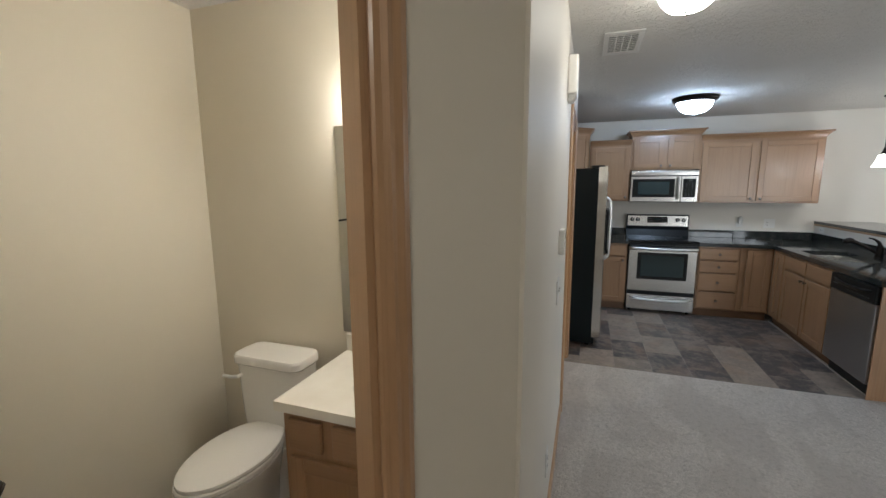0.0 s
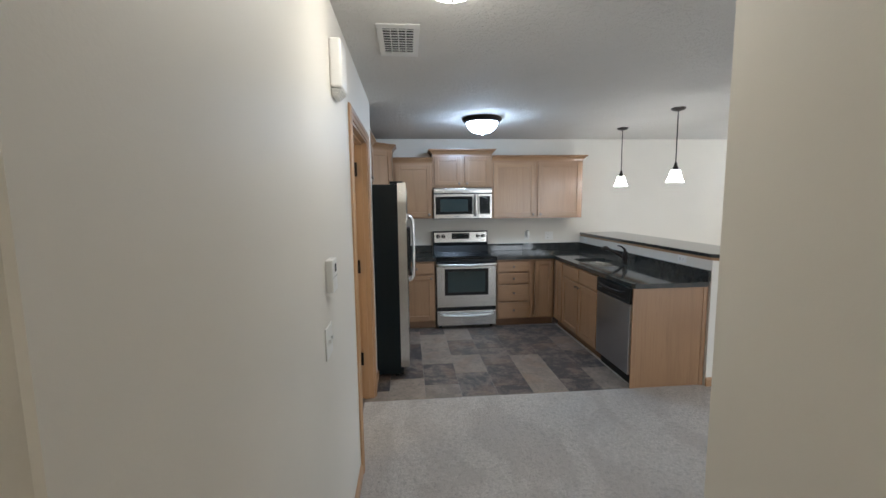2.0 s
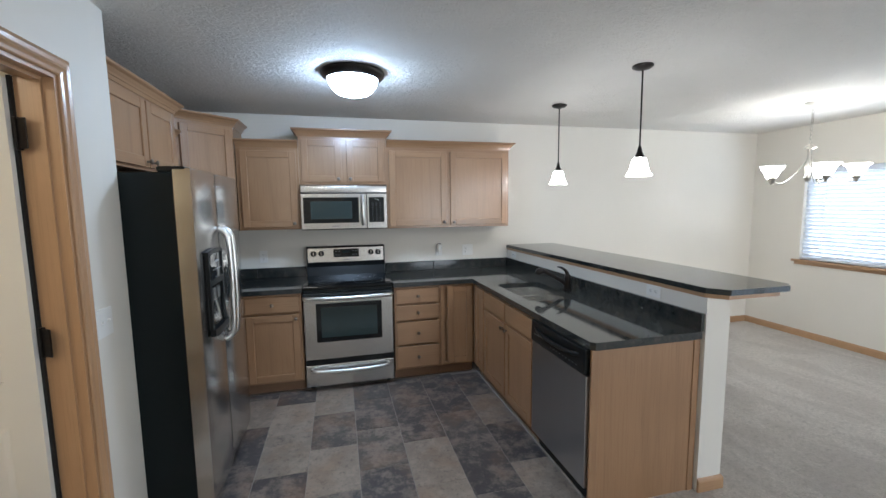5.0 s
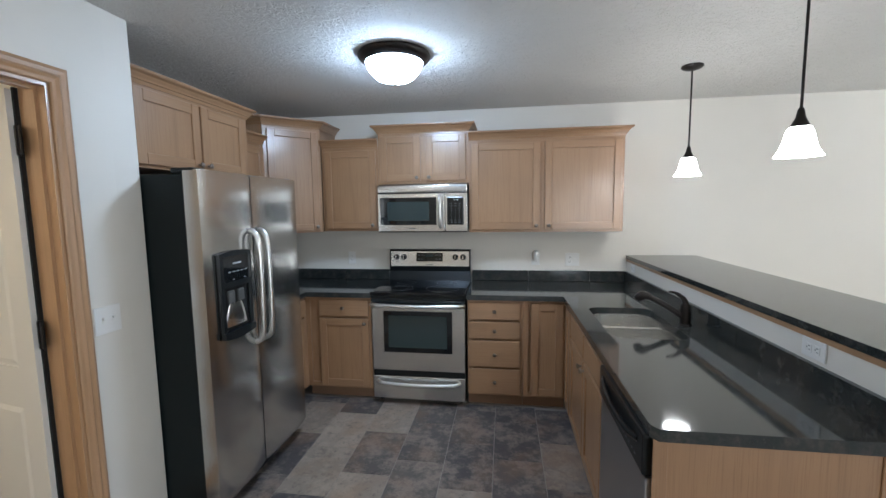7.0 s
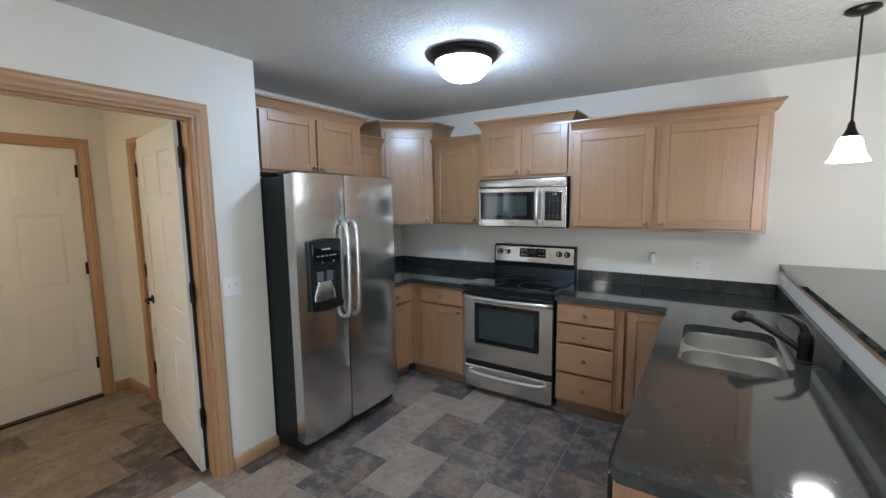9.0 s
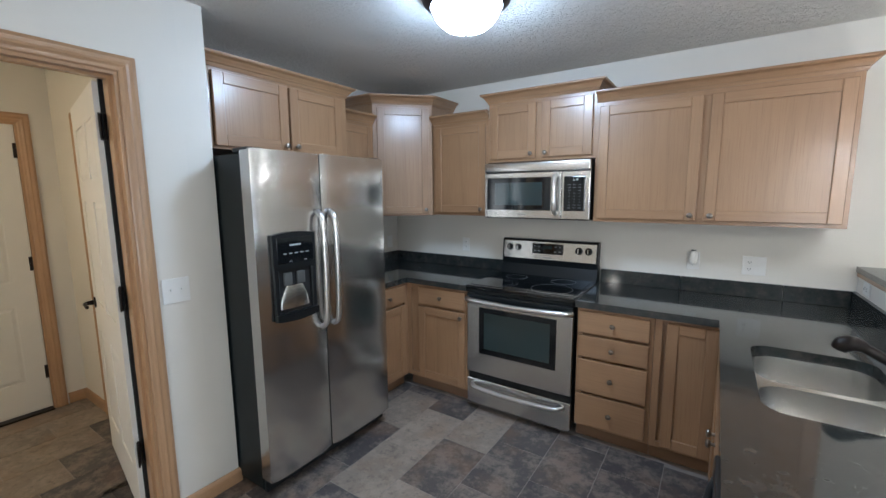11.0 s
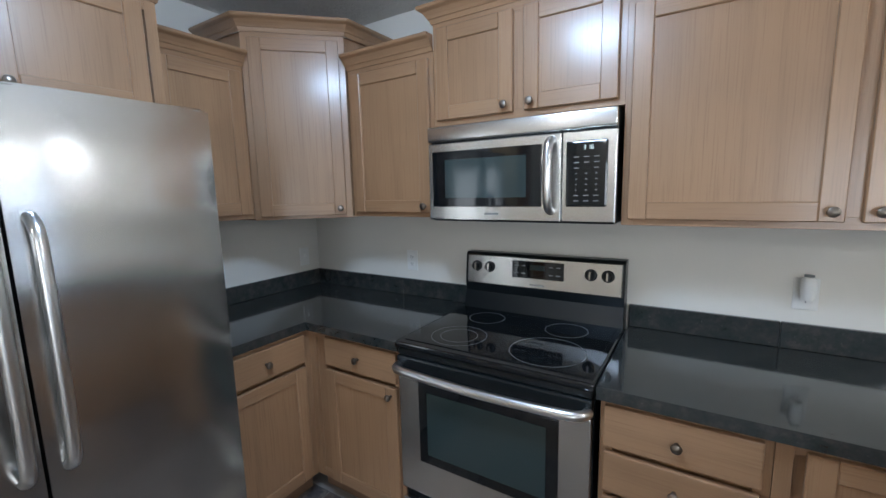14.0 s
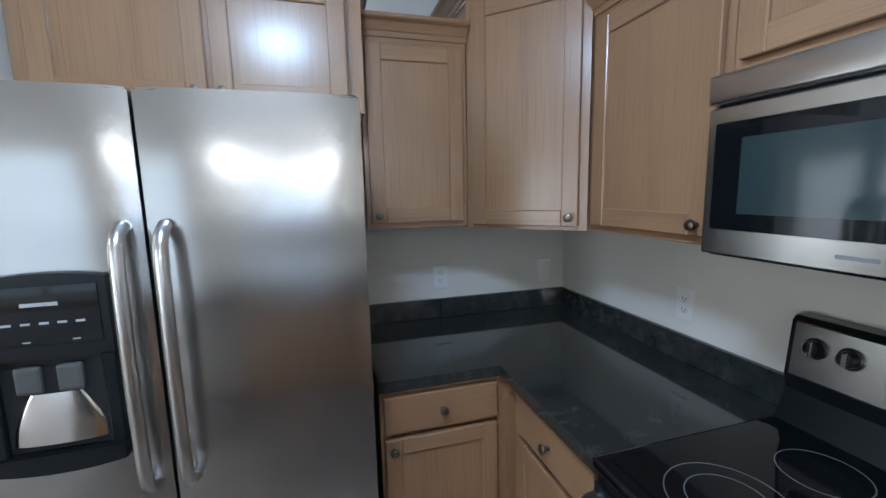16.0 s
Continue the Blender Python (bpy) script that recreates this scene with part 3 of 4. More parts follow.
def cabinet(name, m, w, d, h, label, group, toe=0.0, centre=None):
    """A cabinet body with a face frame: x 0 to w, the frame's front at y 0, the back at y d."""
    t = thing(name, m, label, "cabinet", group)
    part("body", boxes((0.001, w - 0.001, 0.019, d, toe, h)), oak_v, t)
    part("face_frame", boxes((0, 0.038, 0, 0.0185, toe, h), (w - 0.038, w, 0, 0.0185, toe, h), (0.038, w - 0.038, 0.0004, 0.0185, h - 0.04, h, 1), (0.038, w - 0.038, 0.0004, 0.0185, toe, toe + 0.035, 1), bevel=0.0008), [oak_v, oak_h], t)
    if centre:
        part("centre_stile", boxes((centre - 0.036, centre + 0.036, 0.0002, 0.0185, toe + 0.035, h - 0.04), bevel=0.0008), oak_v, t)
    if toe:
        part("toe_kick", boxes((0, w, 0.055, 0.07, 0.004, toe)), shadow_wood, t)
    return t


def crown(t, path, z):
    part("crown_moulding", sweep(bmesh.new(), path, [(o, u + z) for o, u in CROWN]), oak_h, t)


UP, LOW = "upper kitchen cabinets", "base kitchen cabinets"
UF = NORTH_Y - 0.32          # face of the upper cabinets on the range wall
BF = NORTH_Y - 0.615         # face of the base cabinets on the range wall

# range wall, uppers
c = cabinet("wall_cabinet", pose(1.015, UF, 1.37), 1.22, 0.318, 0.755, "light oak two-door wall cabinet with crown moulding", UP, centre=0.594)
shaker(c, 0.022, 0.576, 0.022, 0.722, (0.546, 0.052))
shaker(c, 0.612, 1.198, 0.022, 0.722, (0.644, 0.052))
crown(c, [(0, 0), (1.22, 0), (1.22, 0.318)], 0.755)
c = cabinet("wall_cabinet", pose(0.245, UF, 1.78), 0.77, 0.318, 0.425, "short light oak two-door cabinet above the microwave", UP, centre=0.385)
shaker(c, 0.022, 0.368, 0.022, 0.395, (0.338, 0.050))
shaker(c, 0.412, 0.748, 0.022, 0.395, (0.442, 0.050))
crown(c, [(0, 0.318), (0, 0), (0.77, 0), (0.77, 0.318)], 0.425)
c = cabinet("wall_cabinet", pose(-0.262, UF, 1.385), 0.505, 0.318, 0.715, "light oak single-door wall cabinet with crown moulding", UP)
shaker(c, 0.030, 0.485, 0.022, 0.685, (0.455, 0.052))
crown(c, [(0, 0), (0.505, 0)], 0.715)

# diagonal corner cabinet
L, R = Vector((-0.60, 5.09)), Vector((-0.268, 5.422))
dw = (R - L).length
c = thing("corner_cabinet", pose(L.x, L.y, 1.38, 0, 0, 45), "tall diagonal light oak corner wall cabinet", "cabinet", UP)
inv = pose(L.x, L.y, 0, 0, 0, 45).inverted()
plan = [inv @ Vector((x, y, 0)) for x, y in ((L.x, L.y), (R.x, R.y), (R.x, NORTH_Y - 0.002), (WEST_X + 0.002, NORTH_Y - 0.002), (WEST_X + 0.002, L.y))]
bm = bmesh.new()
loft(bm, [[(p.x, p.y + (0.0186 if i < 2 else 0), z) for i, p in enumerate(plan)] for z in (0.0, 0.88)], True, True)
part("body", bm, oak_v, c)
part("face_frame", boxes((0, 0.036, 0, 0.0185, 0, 0.88), (dw - 0.036, dw, 0, 0.0185, 0, 0.88), (0.036, dw - 0.036, 0.0004, 0.0185, 0.84, 0.88, 1), (0.036, dw - 0.036, 0.0004, 0.0185, 0, 0.03, 1), bevel=0.0008), [oak_v, oak_h], c)
shaker(c, 0.030, dw - 0.030, 0.016, 0.850, (dw - 0.060, 0.048))
crown(c, [(plan[4].x, plan[4].y), (0, 0), (dw, 0), (plan[2].x, plan[2].y)], 0.88)

# west wall, uppers
c = cabinet("wall_cabinet", pose(-0.60, 4.680, 1.39, 0, 0, 90), 0.408, 0.328, 0.71, "light oak single-door wall cabinet beside the corner", UP)
shaker(c, 0.016, 0.388, 0.022, 0.68, (0.046, 0.052))
crown(c, [(0, 0), (0.408, 0)], 0.71)
c = cabinet("wall_cabinet", pose(-0.46, STUB_Y + 0.006, 1.797, 0, 0, 90), 0.948, 0.465, 0.408, "deep light oak two-door cabinet above the refrigerator", UP, centre=0.487)
shaker(c, 0.045, 0.480, 0.016, 0.385, (0.450, 0.046))
shaker(c, 0.494, 0.895, 0.016, 0.385, (0.524, 0.046))
crown(c, [(0, 0), (0.948, 0), (0.948, 0.465)], 0.408)

# range wall, base units
TOE, BH = 0.10, 0.868
c = cabinet("base_cabinet", pose(1.022, BF, 0), 0.425, 0.612, BH, "light oak base cabinet with four drawers", LOW, TOE)
for z0, z1 in ((0.712, 0.846), (0.560, 0.694), (0.335, 0.543), (0.118, 0.318)):
    slab_front(c, 0.014, 0.405, z0, z1)
c = cabinet("base_cabinet", pose(1.449, BF, 0), 0.318, 0.612, BH, "narrow light oak corner base cabinet", LOW, TOE)
shaker(c, 0.060, 0.300, 0.118, 0.846)
c = cabinet("base_cabinet", pose(-0.325, BF, 0), 0.565, 0.612, BH, "light oak base cabinet with a drawer and a door", LOW, TOE)
slab_front(c, 0.125, 0.545, 0.712, 0.846)
shaker(c, 0.125, 0.545, 0.118, 0.690, (0.515, 0.655))
# west wall, base unit
c = cabinet("base_cabinet", pose(-0.322, 4.665, 0, 0, 0, 90), 0.47, 0.605, BH, "light oak base cabinet beside the refrigerator", LOW, TOE)
slab_front(c, 0.012, 0.425, 0.712, 0.846)
shaker(c, 0.012, 0.425, 0.118, 0.690, (0.042, 0.655))
# peninsula units, facing the range run
PF = 1.768
c = cabinet("sink_base_cabinet", pose(PF, 4.815, 0, 0, 0, -90), 0.920, 0.588, 0.68, "light oak two-door sink base cabinet", LOW, TOE)
part("apron_rail", boxes((0, 0.920, 0, 0.0185, 0.6802, BH)), oak_h, c)
for x0, x1, kx in ((0.012, 0.458, 0.428), (0.474, 0.908, 0.504)):
    slab_front(c, x0, x1, 0.712, 0.846, False)
    shaker(c, x0, x1, 0.118, 0.690, (kx, 0.655))
c = cabinet("base_cabinet", pose(PF, 5.128, 0, 0, 0, -90), 0.311, 0.588, BH, "plain light oak corner filler cabinet", LOW, TOE)
shaker(c, 0.10, 0.295, 0.118, 0.846)
end = thing("end_panel", pose(0, 0, 0), "plain oak end panel closing the peninsula", "cabinet panel")
part("panel", boxes((PF - 0.004, 2.41, 3.272, 3.290, 0.003, BH)), oak_v, end)
part("edge_strip", boxes((PF - 0.012, PF + 0.03, 3.266, 3.2715, 0.003, BH), bevel=0.001), oak_v, end)
part("edge_strip", boxes((2.374, 2.412, 3.266, 3.2715, 0.003, BH), bevel=0.001), oak_v, end)

# ---- countertops ----
CT, CB = 0.908, 0.868
SINK = (1.850, 2.235, 4.135, 4.785)
counter = thing("countertop", pose(0, 0, 0), "dark slate laminate countertop with short backsplash", "countertop")
hole = rounded(SINK[0], SINK[1], SINK[2], SINK[3], 0.07)
bm = bmesh.new()
sheet(bm, [(1.748, 3.278), (1.768, 3.252), (2.405, 3.252), (2.35, 5.745), (1.014, 5.745), (1.014, 5.098), (1.742, 5.098)], [hole], CB, CT)
part("worktop", bm, slate, counter)
bm = bmesh.new()
sheet(bm, [(-0.297, 4.66), (-0.297, 5.098), (0.248, 5.098), (0.248, 5.745), (-0.926, 5.745), (-0.926, 4.66)], [], CB, CT)
part("worktop", bm, slate, counter)
for b in ((1.014, 1.52), (1.522, 2.05), (2.052, 2.344)):
    part("backsplash", boxes((b[0], b[1], 5.727, 5.747, CT + 0.0005, 1.004), bevel=0.002), slate, counter)
for b in ((-0.9065, -0.2), (-0.198, 0.248)):
    part("backsplash", boxes((b[0], b[1], 5.727, 5.747, CT + 0.0005, 1.004), bevel=0.002), slate, counter)
for b in ((4.66, 5.05), (5.052, 5.747)):
    part("backsplash", boxes((-0.9275, -0.9075, b[0], b[1], CT + 0.0005, 1.004), bevel=0.002), slate, counter)
for b in ((3.254, 4.05), (4.052, 4.85), (4.852, 5.747)):
    part("backsplash", slanted(2.3445, 2.3635, b[0], b[1], CT + 0.0005, 1.004), slate, counter)

bar = thing("bar_top", pose(0, 0, 0), "raised dark slate laminate bar top with clipped corner", "countertop")
bm = bmesh.new()
sheet(bm, [(2.408, 3.25), (2.48, 3.165), (2.87, 3.165), (2.92, 3.215), (2.92, 5.746), (2.352, 5.746)], [], 1.114, 1.144)
part("top", bm, slate, bar)
bm = bmesh.new()
sheet(bm, [(2.414, 3.26), (2.485, 3.18), (2.82, 3.18), (2.82, 5.744), (2.358, 5.744)], [], 1.0905, 1.1135)
part("wood_deck", bm, trim_y, bar, "oak deck strip under the bar top")

# ---- sink and faucet ----
sink = thing("kitchen_sink", pose(0, 0, CT - 0.006), "stainless steel double-bowl sink set in the counter", "sink")
bowls = [rounded(1.858, 2.228, 4.480, 4.777, 0.085), rounded(1.858, 2.228, 4.143, 4.450, 0.085)]
bm = bmesh.new()
sheet(bm, rounded(SINK[0] - 0.006, SINK[1] + 0.006, SINK[2] - 0.006, SINK[3] + 0.006, 0.075), bowls, -0.036, -0.033)
part("rim", bm, steel_sink, sink)
for b in bowls:
    cx, cy = sum(p[0] for p in b) / len(b), sum(p[1] for p in b) / len(b)
    loops = []
    for k, z in ((1.0, -0.034), (0.985, -0.06), (0.96, -0.16), (0.93, -0.185), (0.85, -0.197), (0.15, -0.203)):
        loops.append([(cx + (x - cx) * k, cy + (y - cy) * k, z) for x, y in b])
    part("bowl", loft(bmesh.new(), loops, cap_end=True), steel_sink, sink, smooth=True)
    part("drain", lathe(bmesh.new(), [(0.045, -0.2015), (0.045, -0.199), (0.034, -0.199), (0.030, -0.203), (0, -0.203)], (cx, cy, 0), 20), chrome, sink, smooth=True)

fx, fy = 2.300, 4.40
faucet = thing("kitchen_faucet", pose(fx, fy, CT), "dark bronze pull-out kitchen faucet with lever", "faucet")
part("base", lathe(bmesh.new(), [(0, 0.0005), (0.034, 0.0005), (0.034, 0.006), (0.027, 0.012), (0.027, 0.10), (0.025, 0.115), (0.018, 0.125), (0, 0.128)]), bronze, faucet, smooth=True)
part("spout", tube(bmesh.new(), bezier([(-0.005, 0.0, 0.045), (-0.08, 0.015, 0.095), (-0.15, 0.028, 0.135), (-0.185, 0.034, 0.152)], 5), 0.016, 12), bronze, faucet, smooth=True)
part("spray_head", tube(bmesh.new(), bezier([(-0.175, 0.032, 0.150), (-0.205, 0.038, 0.158), (-0.228, 0.042, 0.150), (-0.236, 0.043, 0.132)], 4), 0.02, 12, radii=[0.016, 0.018, 0.021, 0.024, 0.026, 0.027, 0.027, 0.027, 0.027, 0.026, 0.025, 0.024, 0.022]), bronze, faucet, smooth=True)
part("lever", tube(bmesh.new(), bezier([(0, 0, 0.118), (-0.012, 0.005, 0.150), (-0.045, 0.01, 0.178), (-0.085, 0.014, 0.188)], 4), 0.008, 10, radii=[0.018 - 0.0011 * k for k in range(13)]), bronze, faucet, smooth=True)

# ---- refrigerator ----
FY0, FY1 = 3.728, 4.628
fr = thing("refrigerator", pose(-0.09, FY0, 0, 0, 0, 90), "stainless side-by-side refrigerator with black sides and dispenser", "refrigerator")
fw = FY1 - FY0
part("cabinet_body", boxes((0.004, fw - 0.004, 0.082, 0.80, 0.03, 1.755), bevel=0.006), black_side, fr, "black enamel cabinet")
part("kick_grille", boxes((0.01, fw - 0.01, 0.06, 0.085, 0.025, 0.085)), black_satin, fr)
for x in (0.05, fw - 0.05):
    part("foot", lathe(bmesh.new(), [(0, 0.001), (0.022, 0.001), (0.022, 0.02), (0.012, 0.03), (0, 0.03)], (x, 0.12, 0), 14), black_satin, fr)
    part("hinge_cover", boxes((x - 0.045, x + 0.045, 0.03, 0.15, 1.756, 1.782), bevel=0.006), black_satin, fr)
split = 0.400
DX0, DX1, DZ0, DZ1 = 0.072, 0.322, 0.935, 1.365


def fridge_door(x0, x1, name, openings=()):
    bm = bmesh.new()
    n = 10
    xs = [x0 + (x1 - x0) * i / n for i in range(n + 1)]
    arc = [(x, -0.012 * (1 - ((x - (x0 + x1) / 2) / ((x1 - x0) / 2)) ** 4)) for x in xs]
    outline = arc + [(x1, 0.075), (x0, 0.075)]
    loft(bm, [[(x, y + 0.008, z) for x, y in outline] for z in (0.095, 1.774)], True, True)
    edges = [e for e in bm.edges if abs(e.verts[0].co.z - e.verts[1].co.z) < 1e-6]
    bmesh.ops.bevel(bm, geom=edges, offset=0.006, segments=2, affect="EDGES")
    return part(name, bm, steel_door, fr, smooth=True)


left_door = fridge_door(0.002, split - 0.004, "freezer_door")
right_door = fridge_door(split + 0.004, fw - 0.002, "fresh_food_door")
for x, door in ((split - 0.040, left_door), (split + 0.044, right_door)):
    bm = bmesh.new()
    tube(bm, bezier([(x, -0.004, 0.835), (x, -0.040, 0.860), (x, -0.052, 0.93), (x, -0.057, 1.14), (x, -0.052, 1.38), (x, -0.038, 1.445), (x, -0.004, 1.47)], 6), 0.0152, 12)
    part("handle", bm, satin, door, "curved satin metal handle", smooth=True)


def strap(x0, x1, z0, z1, y0, y1, sag0=0.0, sag1=0.0, n=10):
    """A slab whose lower and upper edges bow downwards or upwards."""
    bm = bmesh.new()
    low = [(x0 + (x1 - x0) * k / n, z0 - sag0 * (1 - (2 * k / n - 1) ** 2)) for k in range(n + 1)]
    high = [(x0 + (x1 - x0) * k / n, z1 + sag1 * (1 - (2 * k / n - 1) ** 2)) for k in range(n, -1, -1)]
    return loft(bm, [[(x, y, z) for x, z in low + high] for y in (y0, y1)], True, True)


FACE, MOUTH = -0.0075, DZ1 - 0.175
# flat back plate, coloured near-black to stand in for the shade of a recess
disp = part("dispenser_dark_back", strap(DX0, DX1, DZ0 + 0.035, DZ1, FACE, -0.0035, 0, 0.012), dark_gap, left_door, "black water and ice dispenser")
part("hood", strap(DX0, DX1, MOUTH, DZ1, -0.024, FACE - 0.0005, 0, 0.012), black_satin, disp)
for x0, x1 in ((DX0, DX0 + 0.028), (DX1 - 0.028, DX1)):
    part("side_rim", boxes((x0, x1, -0.024, FACE - 0.0005, DZ0 + 0.03, MOUTH - 0.001), bevel=0.003), black_satin, disp)
part("drip_tray", strap(DX0, DX1, DZ0, DZ0 + 0.034, -0.034, FACE - 0.0005, 0.012, 0), black_satin, disp)
part("control_panel", boxes((DX0 + 0.022, DX1 - 0.016, -0.0262, -0.0235, MOUTH + 0.03, DZ1 - 0.014), bevel=0.001), black_gloss, disp)
part("brand_mark", boxes((0.165, 0.232, -0.0272, -0.0260, DZ1 - 0.058, DZ1 - 0.050)), print_pale, disp)
for k in range(5):
    x = 0.128 + k * 0.033
    part("button_mark", boxes((x, x + 0.017, -0.0272, -0.0260, DZ1 - 0.098, DZ1 - 0.093)), print_pale, disp)
for x in (0.160, 0.250):
    part("button_mark", boxes((x, x + 0.014, -0.0272, -0.0260, MOUTH + 0.038, MOUTH + 0.041)), print_pale, disp)
for x in (0.128, 0.205):
    part("paddle", boxes((x, x + 0.050, -0.021, FACE - 0.0005, MOUTH - 0.082, MOUTH - 0.018), bevel=0.008, seg=2), paddle_grey, disp, "grey dispenser paddle")
bm = bmesh.new()
loops = []
for k in range(7):
    f = k / 6
    half = 0.048 + 0.042 * math.sin(f * math.pi / 2)
    z = MOUTH - 0.086 - 0.115 * f
    out = 0.003 + 0.013 * f
    loops.append([(0.195 + half * math.cos(a), FACE - 0.0005 - out * math.sin(a), z) for a in [math.pi * q / 12 for q in range(13)]])
loft(bm, loops, True, True)
part("drip_shield", bm, chrome, disp, "polished curved dispenser chute", smooth=True)

# ---- range ----
rg = thing("electric_range", pose(0.25, NORTH_Y - 0.66, 0), "stainless electric range with black glass cooktop", "range")
rw = 0.76
part("body", boxes((0.004, rw - 0.004, 0.035, 0.640, 0.05, 0.895)), black_satin, rg)
for x in (0.05, rw - 0.05):
    part("foot", lathe(bmesh.new(), [(0, 0.001), (0.02, 0.001), (0.02, 0.015), (0.01, 0.05), (0, 0.05)], (x, 0.1, 0), 12), black_satin, rg)
drawer = part("storage_drawer", boxes((0.006, rw - 0.006, 0.004, 0.034, 0.045, 0.235), bevel=0.006, seg=2), steel, rg)
part("handle", tube(bmesh.new(), bezier([(0.05, 0.004, 0.195), (0.075, -0.028, 0.196), (0.14, -0.038, 0.190), (rw / 2, -0.040, 0.182), (rw - 0.14, -0.038, 0.190), (rw - 0.075, -0.028, 0.196), (rw - 0.05, 0.004, 0.195)], 5), 0.013, 10), satin, drawer, "curved bar handle", smooth=True)
door = part("oven_door", boxes((0.006, rw - 0.006, 0.0, 0.034, 0.285, 0.800), bevel=0.006, seg=2), steel, rg)
part("door_cap", boxes((0.004, rw - 0.004, -0.004, 0.034, 0.801, 0.862), bevel=0.008, seg=2), black_satin, door)
part("window_frame", boxes((0.105, 0.655, -0.004, 0.0, 0.435, 0.770), bevel=0.0015), black_gloss, door)
part("window_glass", boxes((0.145, 0.615, -0.0065, -0.003, 0.475, 0.735), bevel=0.001), oven_glass, door)
part("handle", tube(bmesh.new(), bezier([(0.015, -0.002, 0.822), (0.03, -0.040, 0.826), (0.10, -0.056, 0.826), (rw / 2, -0.060, 0.820), (rw - 0.10, -0.056, 0.826), (rw - 0.03, -0.040, 0.826), (rw - 0.015, -0.002, 0.822)], 5), 0.017, 12), satin, door, "curved bar handle", smooth=True)
part("vent_trim", boxes((0.006, rw - 0.006, 0.004, 0.036, 0.864, 0.893), bevel=0.004), black_satin, rg)
top = part("cooktop", boxes((0.0, rw, -0.008, 0.560, 0.894, 0.920), bevel=0.007, seg=2), black_gloss, rg)
part("glass_surface", boxes((0.025, rw - 0.025, 0.03, 0.54, 0.9195, 0.9225)), black_gloss, top)


def ring(cx, cy, r):
    bm = bmesh.new()
    lathe(bm, [(r - 0.0012, 0.9226), (r + 0.0012, 0.9226), (r + 0.0012, 0.923), (r - 0.0012, 0.923), (r - 0.0012, 0.9226)], (cx, cy, 0), 48)
    part("burner_ring", bm, print_ring, top)


for cx, cy, rs in ((0.20, 0.16, (0.112, 0.075)), (0.56, 0.17, (0.135,)), (0.20, 0.42, (0.080,)), (0.56, 0.42, (0.085,))):
    for r in rs:
        ring(cx, cy, r)
guard = part("backguard", bmesh.new(), black_satin, rg)
bm = bmesh.new()
prof = [(0.555, 0.920), (0.585, 1.00), (0.575, 1.04), (0.588, 1.185), (0.60, 1.197), (0.648, 1.197), (0.648, 0.900), (0.555, 0.900)]
loft(bm, [[(x, y, z) for y, z in prof] for x in (0.006, rw - 0.006)], True, True)
bmesh.ops.recalc_face_normals(bm, faces=bm.faces)
bm.to_mesh(guard.data)
bm.free()
tilt = pose(0, 0.5745, 1.038, -5.1, 0, 0)


def on_guard(bm, material, name, label="", smooth=False):
    ob = part(name, bm, material, guard, label, smooth)
    ob.matrix_local = tilt
    return ob


on_guard(boxes((0.016, rw - 0.016, -0.006, 0.004, 0.005, 0.148), bevel=0.004), steel, "control_fascia", "brushed steel control panel")
on_guard(boxes((0.258, 0.502, -0.0085, -0.0055, 0.052, 0.132), bevel=0.002), black_gloss, "display_panel")
on_guard(boxes((0.345, 0.415, -0.0095, -0.0084, 0.092, 0.116)), oven_glass, "display")
for i in range(4):
    for j in range(2):
        x = (0.272, 0.305, 0.435, 0.468)[i]
        on_guard(boxes((x, x + 0.018, -0.0095, -0.0084, 0.072 + 0.036 * j, 0.076 + 0.036 * j)), print_grey, "button_mark")
on_guard(boxes((0.345, 0.415, -0.0075, -0.0058, 0.020, 0.026)), print_grey, "brand_mark")
for x in (0.072, 0.142, 0.618, 0.688):
    bm = lathe(bmesh.new(), [(0, 0), (0.026, 0), (0.026, 0.004), (0.021, 0.006), (0.019, 0.022), (0.016, 0.025), (0, 0.025)], seg=24, m=Matrix.Translation((x, -0.006, 0.092)) @ Matrix.Rotation(radians(90), 4, "X"))
    k = on_guard(bm, black_satin, "control_knob", "black control knob", True)
    part("grip", boxes((x - 0.005, x + 0.005, -0.036, -0.028, 0.074, 0.110), bevel=0.002), chrome, k)

# ---- microwave ----
mw = thing("microwave", pose(0.25, NORTH_Y - 0.39, 1.375), "stainless over-the-range microwave, display lit", "microwave")
mh = 0.395
part("body", boxes((0.002, rw - 0.006, 0.022, 0.386, 0.0, mh), bevel=0.004), black_satin, mw)
part("top_vent", boxes((0.0, rw - 0.004, -0.006, 0.024, 0.330, mh - 0.002), bevel=0.008, seg=3), steel, mw, smooth=True)
mdoor = part("door", boxes((0.0, 0.570, 0.0, 0.022, 0.006, 0.324), bevel=0.004), steel, mw)
part("door_window", boxes((0.022, 0.500, -0.003, 0.001, 0.062, 0.290), bevel=0.0015), black_gloss, mdoor)
part("inner_screen", boxes((0.085, 0.440, -0.0042, -0.0025, 0.098, 0.255)), oven_glass, mdoor)
part("handle", tube(bmesh.new(), bezier([(0.535, 0.002, 0.045), (0.535, -0.034, 0.060), (0.535, -0.046, 0.11), (0.535, -0.048, 0.168), (0.535, -0.046, 0.225), (0.535, -0.034, 0.285), (0.535, 0.002, 0.302)], 5), 0.0155, 12), satin, mdoor, "curved bar handle", smooth=True)
part("brand_mark", boxes((0.265, 0.325, -0.0012, 0.0, 0.030, 0.037)), print_grey, mdoor)
panel = part("control_panel", boxes((0.574, rw - 0.004, 0.0, 0.022, 0.006, 0.324), bevel=0.004), steel, mw)
